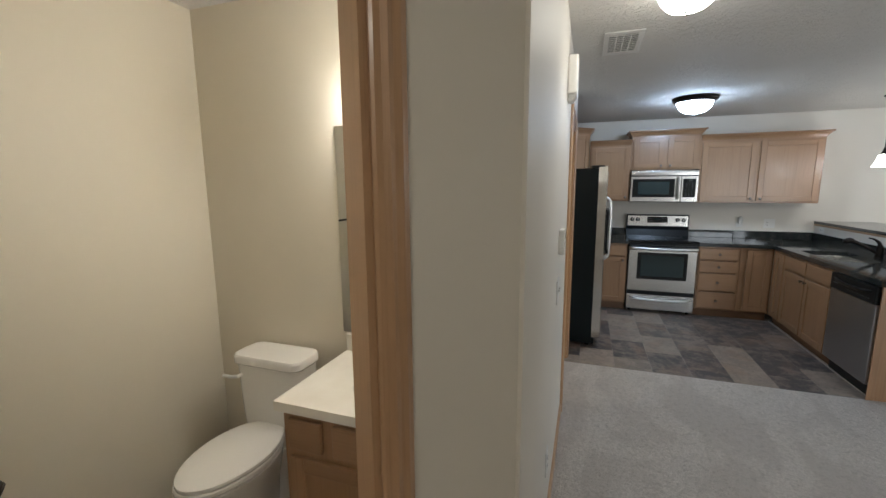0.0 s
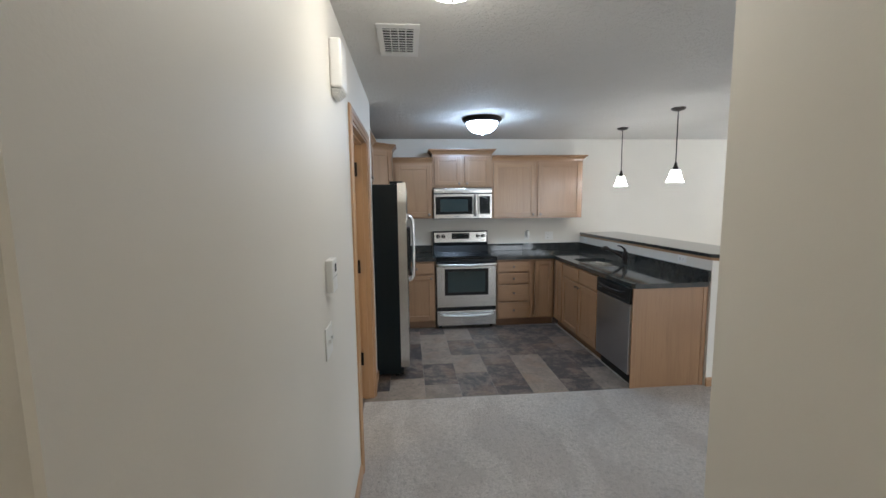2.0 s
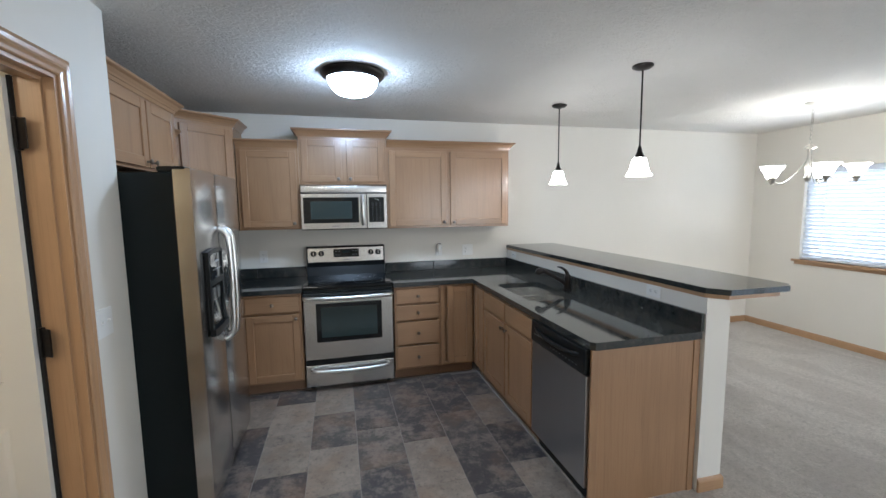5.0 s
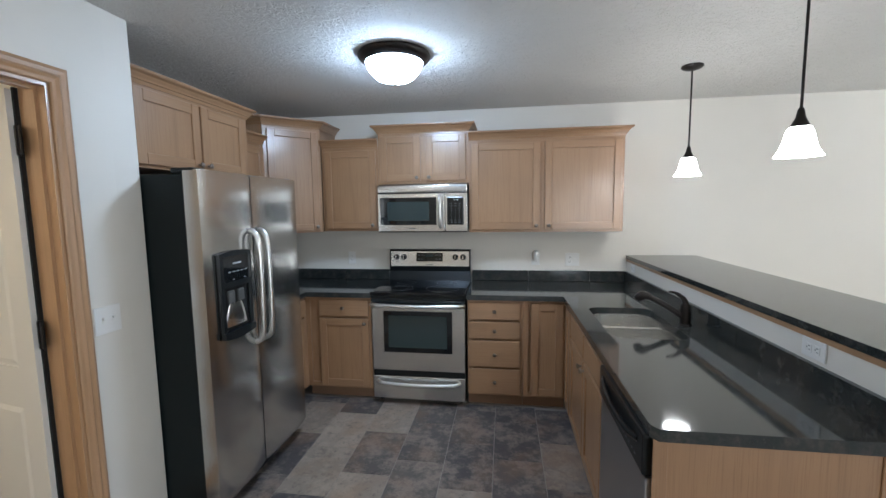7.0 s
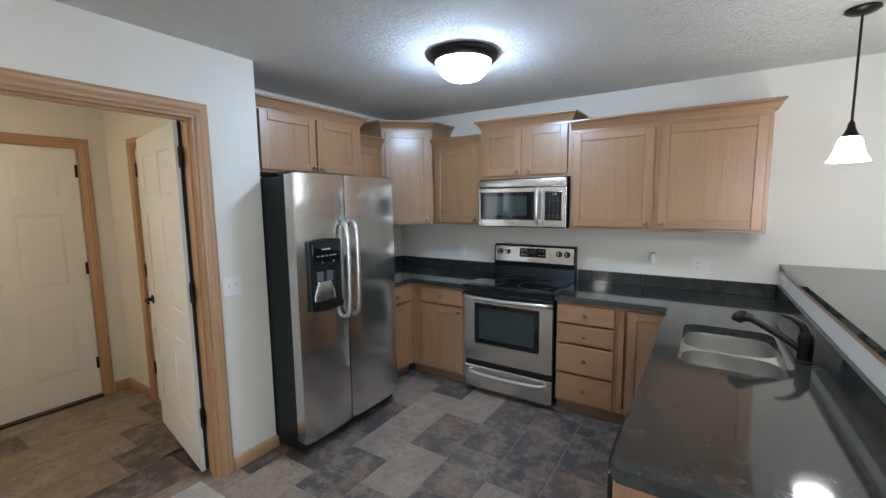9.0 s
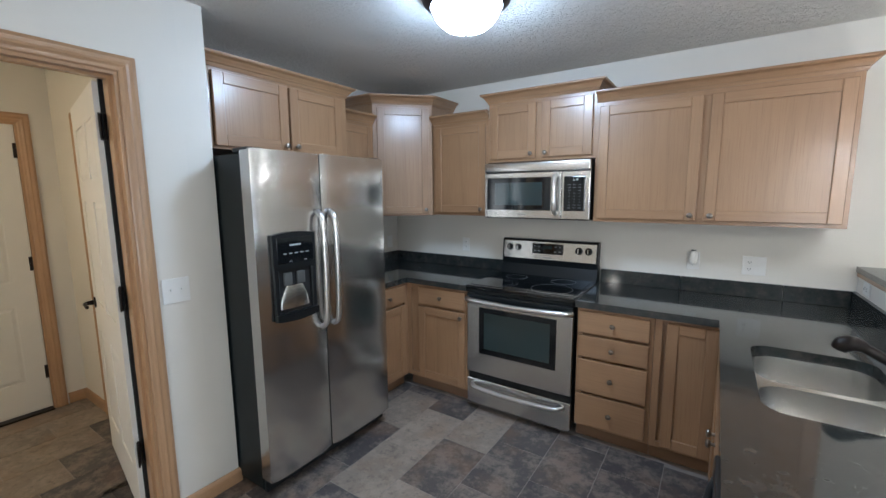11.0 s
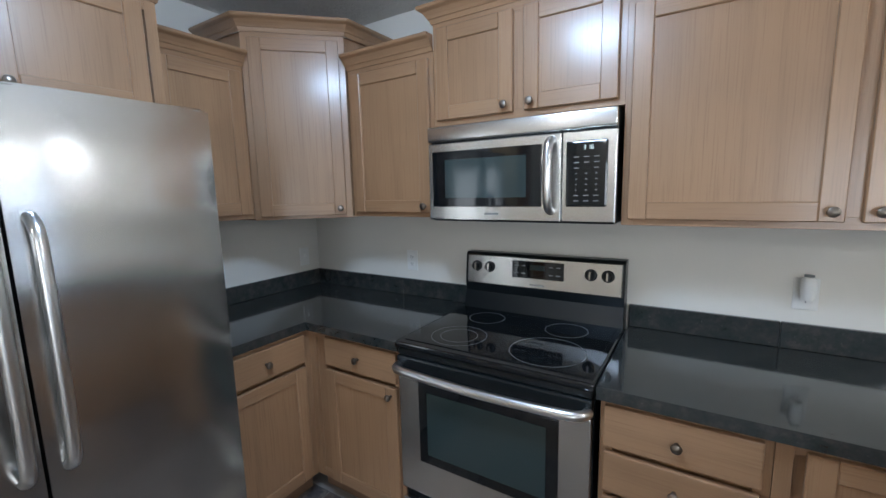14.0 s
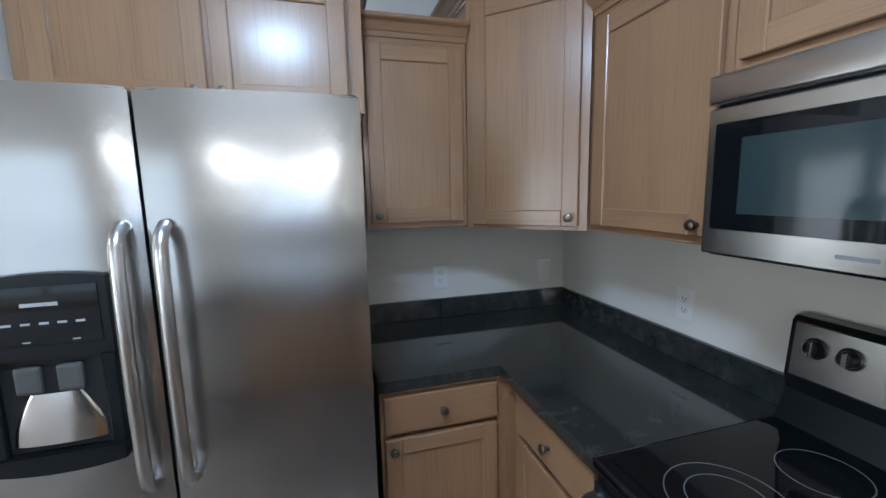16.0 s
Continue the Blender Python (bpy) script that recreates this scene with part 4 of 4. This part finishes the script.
part("keypad", boxes((0.590, 0.728, -0.003, 0.001, 0.062, 0.290), bevel=0.006, seg=2), black_gloss, panel)
for r in range(9):
    for k in range(3):
        if r == 2 and k == 1:
            continue
        wide = 0.017 if r in (0, 1, 2, 7, 8) else 0.006
        x, z = 0.625 + 0.034 * k, 0.235 - 0.019 * r
        part("key_mark", boxes((x - wide / 2, x + wide / 2, -0.0036, -0.0028, z - 0.0014, z + 0.0014)), print_grey, panel)
SEG = {"3": "abcdg", "1": "bc", "5": "acdfg", "6": "acdefg"}


def digit(ch, x, z, s=0.0065):
    spots = {"a": (0, s, 1), "d": (0, -s, 1), "g": (0, 0, 1), "b": (s / 2, s / 2, 0), "c": (s / 2, -s / 2, 0), "e": (-s / 2, -s / 2, 0), "f": (-s / 2, s / 2, 0)}
    bm = bmesh.new()
    for g in SEG[ch]:
        dx, dz, flatways = spots[g]
        hw, hh = (s / 2.4, 0.0009) if flatways else (0.0009, s / 2.4)
        box(bm, x + dx - hw, x + dx + hw, -0.0037, -0.0029, z + dz - hh, z + dz + hh)
    part("clock_digit", bm, clock_glow, panel, "lit green clock digit")


for ch, x in zip("316", (0.652, 0.666, 0.677)):
    digit(ch, x, 0.267)
part("bottom_light", boxes((0.1, 0.25, 0.1, 0.2, -0.003, 0.001)), white_plastic, mw)

# ---- dishwasher ----
dwx = thing("dishwasher", pose(PF - 0.022, 3.892, 0, 0, 0, -90), "stainless dishwasher with black control strip", "dishwasher")
part("tub", boxes((0.004, 0.596, 0.045, 0.58, 0.10, 0.862)), black_satin, dwx)
part("door_panel", boxes((0.003, 0.597, 0.0, 0.044, 0.115, 0.720), bevel=0.006, seg=2), steel_dark, dwx)
strip = part("control_strip", boxes((0.003, 0.597, -0.010, 0.044, 0.724, 0.862), bevel=0.010, seg=2), black_satin, dwx)
part("pocket_handle", tube(bmesh.new(), bezier([(0.06, -0.004, 0.818), (0.14, -0.020, 0.806), (0.30, -0.026, 0.800), (0.46, -0.020, 0.806), (0.54, -0.004, 0.818)], 5), 0.012, 10), black_satin, strip, smooth=True)
part("brand_mark", boxes((0.05, 0.12, -0.0112, -0.0098, 0.775, 0.781)), print_grey, strip)
for i in range(9):
    part("button_mark", boxes((0.25 + 0.033 * i, 0.264 + 0.033 * i, -0.0112, -0.0098, 0.755, 0.760)), print_grey, strip)
part("toe_panel", boxes((0.003, 0.597, 0.06, 0.075, 0.003, 0.112)), black_satin, dwx)


# ---- lamps ----
def dome_lamp(x, y, material, label, pan, r=0.20):
    t = thing("ceiling_lamp", pose(x, y, H), label, "ceiling lamp")
    k = r / 0.20
    part("pan", lathe(bmesh.new(), [(0, -0.001), (r, -0.001), (r + 0.004, -0.010), (r - 0.002, -0.026), (r - 0.010, -0.034), (r - 0.026, -0.046), (r - 0.036, -0.050), (r - 0.046, -0.040), (0, -0.030)], seg=48), pan, t, "metal ceiling pan", smooth=True)
    part("shade", lathe(bmesh.new(), [(a * k, -0.044 + (b + 0.044) * k) for a, b in ((0.158, -0.044), (0.155, -0.062), (0.144, -0.088), (0.124, -0.113), (0.098, -0.134), (0.054, -0.147), (0, -0.151))], seg=40), material, t, "glowing frosted glass bowl", smooth=True)
    part("finial", lathe(bmesh.new(), [(0.010, -0.149), (0.012, -0.154), (0.008, -0.159), (0.010, -0.165), (0, -0.172)], (0, 0, 0.107 * (1 - k)), seg=16), nickel, t, smooth=True)
    return t


dome_lamp(0.690, 4.345, dome_glass, "flush ceiling lamp, dark rim, frosted bowl lit cool white", bronze)
dome_lamp(0.090, 1.62, hall_glass, "flush ceiling lamp with frosted bowl lit warm white", nickel, 0.145)
# added lamp behind the camera's start, out of view, to brighten the hall walls
dome_lamp(-0.25, -1.35, hall_glass, "unseen fill lamp added in the back hall, frosted bowl lit warm white", nickel, 0.145)
# unseen lamp, added to give the entry its warm light
dome_lamp(-1.45, 2.05, entry_glass, "unseen entry ceiling lamp added for warm light, frosted bowl", nickel, 0.145)


def pendant(x, y):
    t = thing("pendant_lamp", pose(x, y, H), "bronze rod pendant with lit white bell glass", "pendant lamp", "pendants over the bar")
    part("canopy", lathe(bmesh.new(), [(0, -0.001), (0.062, -0.001), (0.064, -0.010), (0.050, -0.020), (0.018, -0.030), (0, -0.030)], seg=28), bronze, t, smooth=True)
    part("rod", lathe(bmesh.new(), [(0.0052, -0.028), (0.0052, -0.51)], seg=10), bronze, t, smooth=True)
    part("socket_cap", lathe(bmesh.new(), [(0.008, -0.495), (0.012, -0.505), (0.016, -0.53), (0.031, -0.562), (0.034, -0.570), (0, -0.570)], seg=24), bronze, t, smooth=True)
    part("shade", lathe(bmesh.new(), [(0, -0.566), (0.034, -0.568), (0.044, -0.585), (0.050, -0.615), (0.058, -0.645), (0.070, -0.668), (0.078, -0.680), (0.074, -0.680), (0.055, -0.645), (0.046, -0.615), (0, -0.60)], seg=32), pendant_glass, t, "glowing white bell glass", smooth=True)


pendant(2.467, 4.868)
pendant(2.443, 3.823)

ch = thing("chandelier", pose(4.62, 4.33, H), "brushed nickel five-arm chandelier with lit bell glasses", "chandelier")
part("canopy", lathe(bmesh.new(), [(0, -0.001), (0.066, -0.001), (0.066, -0.008), (0.03, -0.022), (0, -0.026)], seg=24), nickel, ch, smooth=True)
bm = bmesh.new()
for i in range(9):
    z, a = -0.045 - i * 0.036, 90 * (i % 2)
    pts = [Matrix.Rotation(radians(a), 3, "Z") @ Vector((0.009 * math.cos(u), 0, z + 0.023 * math.sin(u))) for u in [2 * math.pi * k / 14 for k in range(15)]]
    tube(bm, pts, 0.0022, 6)
part("chain", bm, nickel, ch)
part("column", lathe(bmesh.new(), [(0.005, -0.345), (0.012, -0.36), (0.045, -0.385), (0.05, -0.392), (0.02, -0.402), (0.014, -0.44), (0.022, -0.50), (0.028, -0.56), (0.016, -0.62), (0.03, -0.65), (0.02, -0.68), (0, -0.69)], seg=24), nickel, ch, smooth=True)
for i in range(5):
    a = radians(20 + 72 * i)
    u = Vector((math.cos(a), math.sin(a), 0))
    arm = part("arm", tube(bmesh.new(), bezier([u * 0.02 + Vector((0, 0, -0.50)), u * 0.10 + Vector((0, 0, -0.60)), u * 0.20 + Vector((0, 0, -0.685)), u * 0.28 + Vector((0, 0, -0.690)), u * 0.305 + Vector((0, 0, -0.665))], 5), 0.006, 8), nickel, ch, smooth=True)
    part("cup", lathe(bmesh.new(), [(0, -0.700), (0.008, -0.695), (0.012, -0.68), (0.026, -0.665), (0.030, -0.645), (0, -0.640)], tuple(u * 0.31), 18), nickel, arm, smooth=True)
    part("shade", lathe(bmesh.new(), [(0, -0.648), (0.03, -0.645), (0.045, -0.625), (0.055, -0.595), (0.070, -0.568), (0.092, -0.548), (0.088, -0.546), (0.05, -0.59), (0, -0.62)], tuple(u * 0.31), 28), chandelier_glass, arm, "glowing white bell glass", smooth=True)


# ---- plates and small fittings ----
def plate(name, m, w, h, label, category, kind_of):
    """A wall plate: x across, z up, facing -y, centred."""
    t = thing(name, m, label, category)
    part("cover", boxes((-w / 2, w / 2, -0.006, 0.0, -h / 2, h / 2), bevel=0.003, seg=2), white_plastic, t)
    n = len(kind_of)
    for i, k in enumerate(kind_of):
        cx = (i - (n - 1) / 2) * 0.046
        if k == "s":
            part("toggle", boxes((cx - 0.005, cx + 0.005, -0.016, -0.004, 0.0, 0.012), bevel=0.001), white_plastic, t)
            part("slot", boxes((cx - 0.006, cx + 0.006, -0.0068, -0.005, -0.013, -0.001)), white_plastic, t)
        else:
            for z in (-0.020, 0.020):
                recept = part("socket", boxes((cx - 0.016, cx + 0.016, -0.0075, -0.005, z - 0.014, z + 0.014), bevel=0.002), white_plastic, t)
                part("slots", boxes((cx - 0.008, cx - 0.0055, -0.0082, -0.007, z - 0.003, z + 0.007), (cx + 0.0055, cx + 0.008, -0.0082, -0.007, z - 0.003, z + 0.006), (cx - 0.002, cx + 0.002, -0.0082, -0.007, z - 0.010, z - 0.006)), slot_dark, recept)
    return t


plate("wall_outlet", pose(1.584, NORTH_Y, 1.112), 0.072, 0.115, "white wall outlet above the backsplash", "outlet", "o")
plate("wall_outlet", pose(1.903, NORTH_Y, 1.105), 0.118, 0.115, "white two-gang wall plate above the backsplash", "outlet", "os")
plate("wall_outlet", pose(-0.139, NORTH_Y, 1.112), 0.072, 0.115, "white wall outlet above the backsplash", "outlet", "o")
plate("wall_outlet", pose(WEST_X, 5.06, 1.112, 0, 0, 90), 0.072, 0.115, "white wall outlet above the corner counter", "outlet", "o")
plate("wall_outlet", pose(WEST_X, 5.63, 1.10, 0, 0, 90), 0.072, 0.115, "white wall switch in the kitchen corner", "switch", "s")
plate("wall_outlet", pose(PONY[0] + askew(3.611), 3.611, 1.055, 0, 0, -90) @ pose(0, 0, 0, 0, 90, 0), 0.072, 0.115, "white outlet set sideways on the half wall", "outlet", "o")
plate("wall_outlet", pose(PONY[0] + askew(5.58), 5.58, 1.050, 0, 0, -90) @ pose(0, 0, 0, 0, 90, 0), 0.066, 0.105, "white outlet set sideways near the wall corner", "outlet", "o")
plate("light_switch", pose(HALL_X, 3.50, 1.12, 0, 0, 90), 0.118, 0.118, "white two-gang light switch beside the entry doorway", "switch", "ss")
plate("light_switch", pose(HALL_X, 1.60, 1.09, 0, 0, 90), 0.118, 0.118, "white two-gang light switch on the hall wall", "switch", "ss")
plate("wall_outlet", pose(HALL_X, 1.25, 0.40, 0, 0, 90), 0.072, 0.115, "white wall outlet low on the hall wall", "outlet", "o")

air = thing("air_freshener", pose(1.584, NORTH_Y - 0.0085, 1.13), "small white plug-in air freshener on an outlet", "air freshener")
part("housing", lathe(bmesh.new(), [(0, -0.035), (0.018, -0.033), (0.022, -0.01), (0.024, 0.02), (0.020, 0.045), (0.013, 0.050), (0, 0.050)], (0, -0.024, 0), 20), white_plastic, air, smooth=True)
part("cap", lathe(bmesh.new(), [(0.0145, 0.0495), (0.0145, 0.056), (0, 0.057)], (0, -0.024, 0), 16), print_grey, air)

th = thing("thermostat", pose(HALL_X, 1.645, 1.33, 0, 0, 90), "white wall thermostat with small dark display", "thermostat")
part("case", boxes((-0.045, 0.045, -0.028, 0, -0.062, 0.062), bevel=0.006, seg=2), white_plastic, th)
part("display", boxes((-0.005, 0.026, -0.0292, -0.0275, 0.012, 0.042)), slot_dark, th)
part("lid_seam", boxes((-0.045, 0.045, -0.0285, -0.0270, -0.006, -0.004)), print_grey, th)
cm = thing("door_chime", pose(HALL_X, 1.94, 2.16, 0, 0, 90), "white box door chime high on the hall wall", "door chime")
part("case", boxes((-0.075, 0.075, -0.050, 0, -0.085, 0.110), bevel=0.012, seg=3), white_plastic, cm, smooth=True)
for i in range(4):
    part("vent_rib", boxes((-0.065 + 0.004 * i, 0.065 - 0.004 * i, -0.044 + 0.006 * i, -0.004, -0.094 - 0.007 * i, -0.090 - 0.007 * i)), white_plastic, cm)

vent = thing("ceiling_vent", pose(-0.112, 2.355, H), "white louvred metal ceiling vent", "vent")
part("frame", boxes((-0.105, 0.105, -0.215, -0.165, -0.008, -0.001), (-0.105, 0.105, 0.165, 0.215, -0.008, -0.001), (-0.105, -0.075, -0.165, 0.165, -0.008, -0.001), (0.075, 0.105, -0.165, 0.165, -0.008, -0.001), bevel=0.003), white_plastic, vent)
part("backing", boxes((-0.076, 0.076, -0.166, 0.166, -0.0015, -0.0008)), slot_dark, vent)
for i in range(10):
    y = -0.150 + i * 0.0333
    slat = part("slat", boxes((-0.075, 0.075, -0.007, 0.007, -0.0012, 0.0012)), white_plastic, vent)
    slat.matrix_local = pose(0, y, -0.006, 35, 0, 0)
for x in (-0.038, 0.0, 0.038):
    part("bar", boxes((x - 0.003, x + 0.003, -0.165, 0.165, -0.009, -0.004)), white_plastic, vent)

# ---- bathroom ----
van = thing("bathroom_vanity", pose(-1.285, 0.655, 0), "oak bathroom vanity with drawers and doors", "vanity")
part("body", boxes((0, 0.755, 0.012, 0.474, 0.09, 0.815)), oak_v, van)
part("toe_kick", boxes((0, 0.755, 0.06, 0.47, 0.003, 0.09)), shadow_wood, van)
for x0, x1, z0, z1 in ((0.03, 0.17, 0.665, 0.785), (0.215, 0.54, 0.665, 0.785)):
    part("drawer_front", boxes((x0, x1, -0.008, 0.0115, z0, z1), bevel=0.004), oak_h, van)
for x0, x1 in ((0.03, 0.37), (0.385, 0.73)):
    d = shaker(van, x0, x1, 0.12, 0.635)
    d.location.y = 0.0118
vt = thing("bathroom_countertop", pose(-1.297, 0.632, 0.816), "cream cultured marble vanity top with basin", "countertop")
basin = [(0.40 + 0.20 * math.cos(2 * math.pi * k / 32), 0.24 + 0.15 * math.sin(2 * math.pi * k / 32)) for k in range(32)]
part("slab", sheet(bmesh.new(), [(0, 0), (0.775, 0), (0.775, 0.499), (0, 0.499)], [basin], 0.0, 0.036), marble, vt)
part("basin", loft(bmesh.new(), [[(0.40 + (x - 0.40) * k, 0.24 + (y - 0.24) * k, z) for x, y in basin] for k, z in ((1.0, 0.036), (0.95, 0.02), (0.8, -0.05), (0.45, -0.09), (0.1, -0.1))], cap_end=True), marble, vt, smooth=True)
part("backsplash", boxes((0, 0.775, 0.479, 0.499, 0.0365, 0.118), bevel=0.003), marble, vt)
mi = thing("wall_mirror", pose(-1.316, BATH_N - 0.008, 0.94), "frameless wall mirror above the vanity", "mirror")
part("glass", boxes((0, 0.79, 0, 0.006, 0, 0.925)), mirror_mat, mi)
vl = thing("vanity_light", pose(-0.92, BATH_N, 1.93), "vanity light bar with glowing bulbs above the mirror", "wall lamp")
part("back_plate", boxes((-0.30, 0.30, -0.03, -0.002, -0.05, 0.05), bevel=0.006), nickel, vl)
for x in (-0.22, 0, 0.22):
    part("bulb", lathe(bmesh.new(), [(0, -0.055), (0.03, -0.045), (0.05, -0.01), (0.05, 0.02), (0.03, 0.05), (0, 0.06)], (x, -0.085, 0), 20), bath_glass, vl, smooth=True)

toilet = thing("toilet", pose(-1.625, BATH_N - 0.012, 0) @ Matrix.Diagonal((0.84, 0.9, 1.005, 1)), "white two-piece toilet with its lid closed", "toilet")


def oval(cx, cy, a, b, z, n=36, egg=0.0):
    return [(cx + a * math.cos(t) * (1 - egg * max(0, -math.sin(t))), cy + b * math.sin(t), z) for t in [2 * math.pi * k / n for k in range(n)]]


def rect_loop(w, y0, y1, r, z):
    return [(x, y, z) for x, y in rounded(-w / 2, w / 2, y0, y1, r)]


part("tank", loft(bmesh.new(), [rect_loop(0.36, -0.185, -0.02, 0.045, 0.40), rect_loop(0.40, -0.195, -0.012, 0.05, 0.52), rect_loop(0.425, -0.20, -0.01, 0.05, 0.785)], True, True), porcelain, toilet, smooth=True)
part("tank_lid", loft(bmesh.new(), [rect_loop(0.435, -0.205, -0.006, 0.055, 0.786), rect_loop(0.455, -0.215, -0.002, 0.06, 0.795), rect_loop(0.455, -0.215, -0.002, 0.06, 0.822), rect_loop(0.44, -0.207, -0.008, 0.055, 0.832)], True, True), porcelain, toilet, smooth=True)
part("flush_lever", tube(bmesh.new(), [(-0.165, -0.195, 0.735), (-0.165, -0.222, 0.735), (-0.205, -0.228, 0.730), (-0.265, -0.226, 0.728)], 0.009, 10), white_plastic, toilet, smooth=True)
part("bowl", loft(bmesh.new(), [oval(0, -0.36, 0.115, 0.21, 0.0020), oval(0, -0.36, 0.11, 0.20, 0.0600), oval(0, -0.37, 0.105, 0.19, 0.1808), oval(0, -0.39, 0.13, 0.21, 0.2938), oval(0, -0.425, 0.175, 0.255, 0.3955), oval(0, -0.43, 0.188, 0.268, 0.4577, egg=0.06), oval(0, -0.43, 0.17, 0.25, 0.4656)], True, True), porcelain, toilet, smooth=True)
part("seat", loft(bmesh.new(), [oval(0, -0.43, 0.185, 0.268, 0.4667, egg=0.06), oval(0, -0.43, 0.193, 0.274, 0.4723, egg=0.06), oval(0, -0.43, 0.193, 0.274, 0.4859, egg=0.06), oval(0, -0.43, 0.188, 0.270, 0.4904, egg=0.06)], True, True), porcelain, toilet, smooth=True)
part("lid", loft(bmesh.new(), [oval(0, -0.425, 0.187, 0.269, 0.4921, egg=0.06), oval(0, -0.425, 0.191, 0.272, 0.4983, egg=0.06), oval(0, -0.425, 0.188, 0.270, 0.5085, egg=0.06), oval(0, -0.425, 0.165, 0.246, 0.5153, egg=0.06)], True, True), porcelain, toilet, smooth=True)
for x in (-0.075, 0.075):
    part("lid_hinge", boxes((x - 0.03, x + 0.03, -0.20, -0.165, 0.46, 0.505), bevel=0.006), porcelain, toilet)
part("floor_flange", loft(bmesh.new(), [oval(0, -0.20, 0.105, 0.16, 0.0025), oval(0, -0.20, 0.10, 0.15, 0.05), oval(0, -0.18, 0.075, 0.12, 0.20), oval(0, -0.15, 0.12, 0.12, 0.38), oval(0, -0.13, 0.15, 0.10, 0.405)], True, True), porcelain, toilet, smooth=True)
towel = thing("towel_bar", pose(BATH_W, -0.30, 1.35, 0, 0, 0), "dark bronze towel bar on the bathroom wall", "towel bar")
part("bar", tube(bmesh.new(), [(0.06, 0, 0), (0.06, 0.50, 0)], 0.008, 10), bronze, towel, smooth=True)
for y in (0.01, 0.49):
    part("bracket", tube(bmesh.new(), [(0.0, y, 0), (0.01, y, 0), (0.065, y, 0)], 0.012, 12, radii=[0.026, 0.022, 0.011]), bronze, towel, smooth=True)

# ---- vinyl tiles ----
TW, TL, GAP = 0.302, 0.457, 0.0036
tile_meshes = {}


def tile(x0, x1, y0, y1):
    w, l = x1 - x0, y1 - y0
    if w < 0.03 or l < 0.03:
        return
    key = (round(w, 3), round(l, 3))
    if key not in tile_meshes:
        bm = boxes((-w / 2, w / 2, -l / 2, l / 2, -0.004, 0.0022), bevel=0.0012)
        ob = part("tile", bm, vinyl, tile_bed)
        tile_meshes[key] = ob.data
    else:
        ob = new("tile", tile_meshes[key])
        ob.parent = tile_bed
    ob.location = ((x0 + x1) / 2, (y0 + y1) / 2, 0)


def tiled(X0, X1, Y0, Y1, ox, shift):
    i0, i1 = math.floor((X0 - ox) / TW), math.ceil((X1 - ox) / TW)
    for i in range(i0, i1):
        a, b = max(X0, ox + i * TW), min(X1, ox + (i + 1) * TW - GAP)
        off = shift[i % len(shift)]
        j0, j1 = math.floor((Y0 - off) / TL), math.ceil((Y1 - off) / TL)
        for j in range(j0, j1):
            tile(a, b, max(Y0, off + j * TL), min(Y1, off + (j + 1) * TL - GAP))


tiled(-0.92, 1.79, 3.272, 5.15, 0.335, (0.10, 0.26, 0.03, 0.34))
tiled(-2.28, -0.465, 1.26, 3.59, 0.335, (0.10, 0.26, 0.03, 0.34))
tiled(-2.08, -0.54, -0.10, 1.12, 0.335, (0.10, 0.26, 0.03, 0.34))
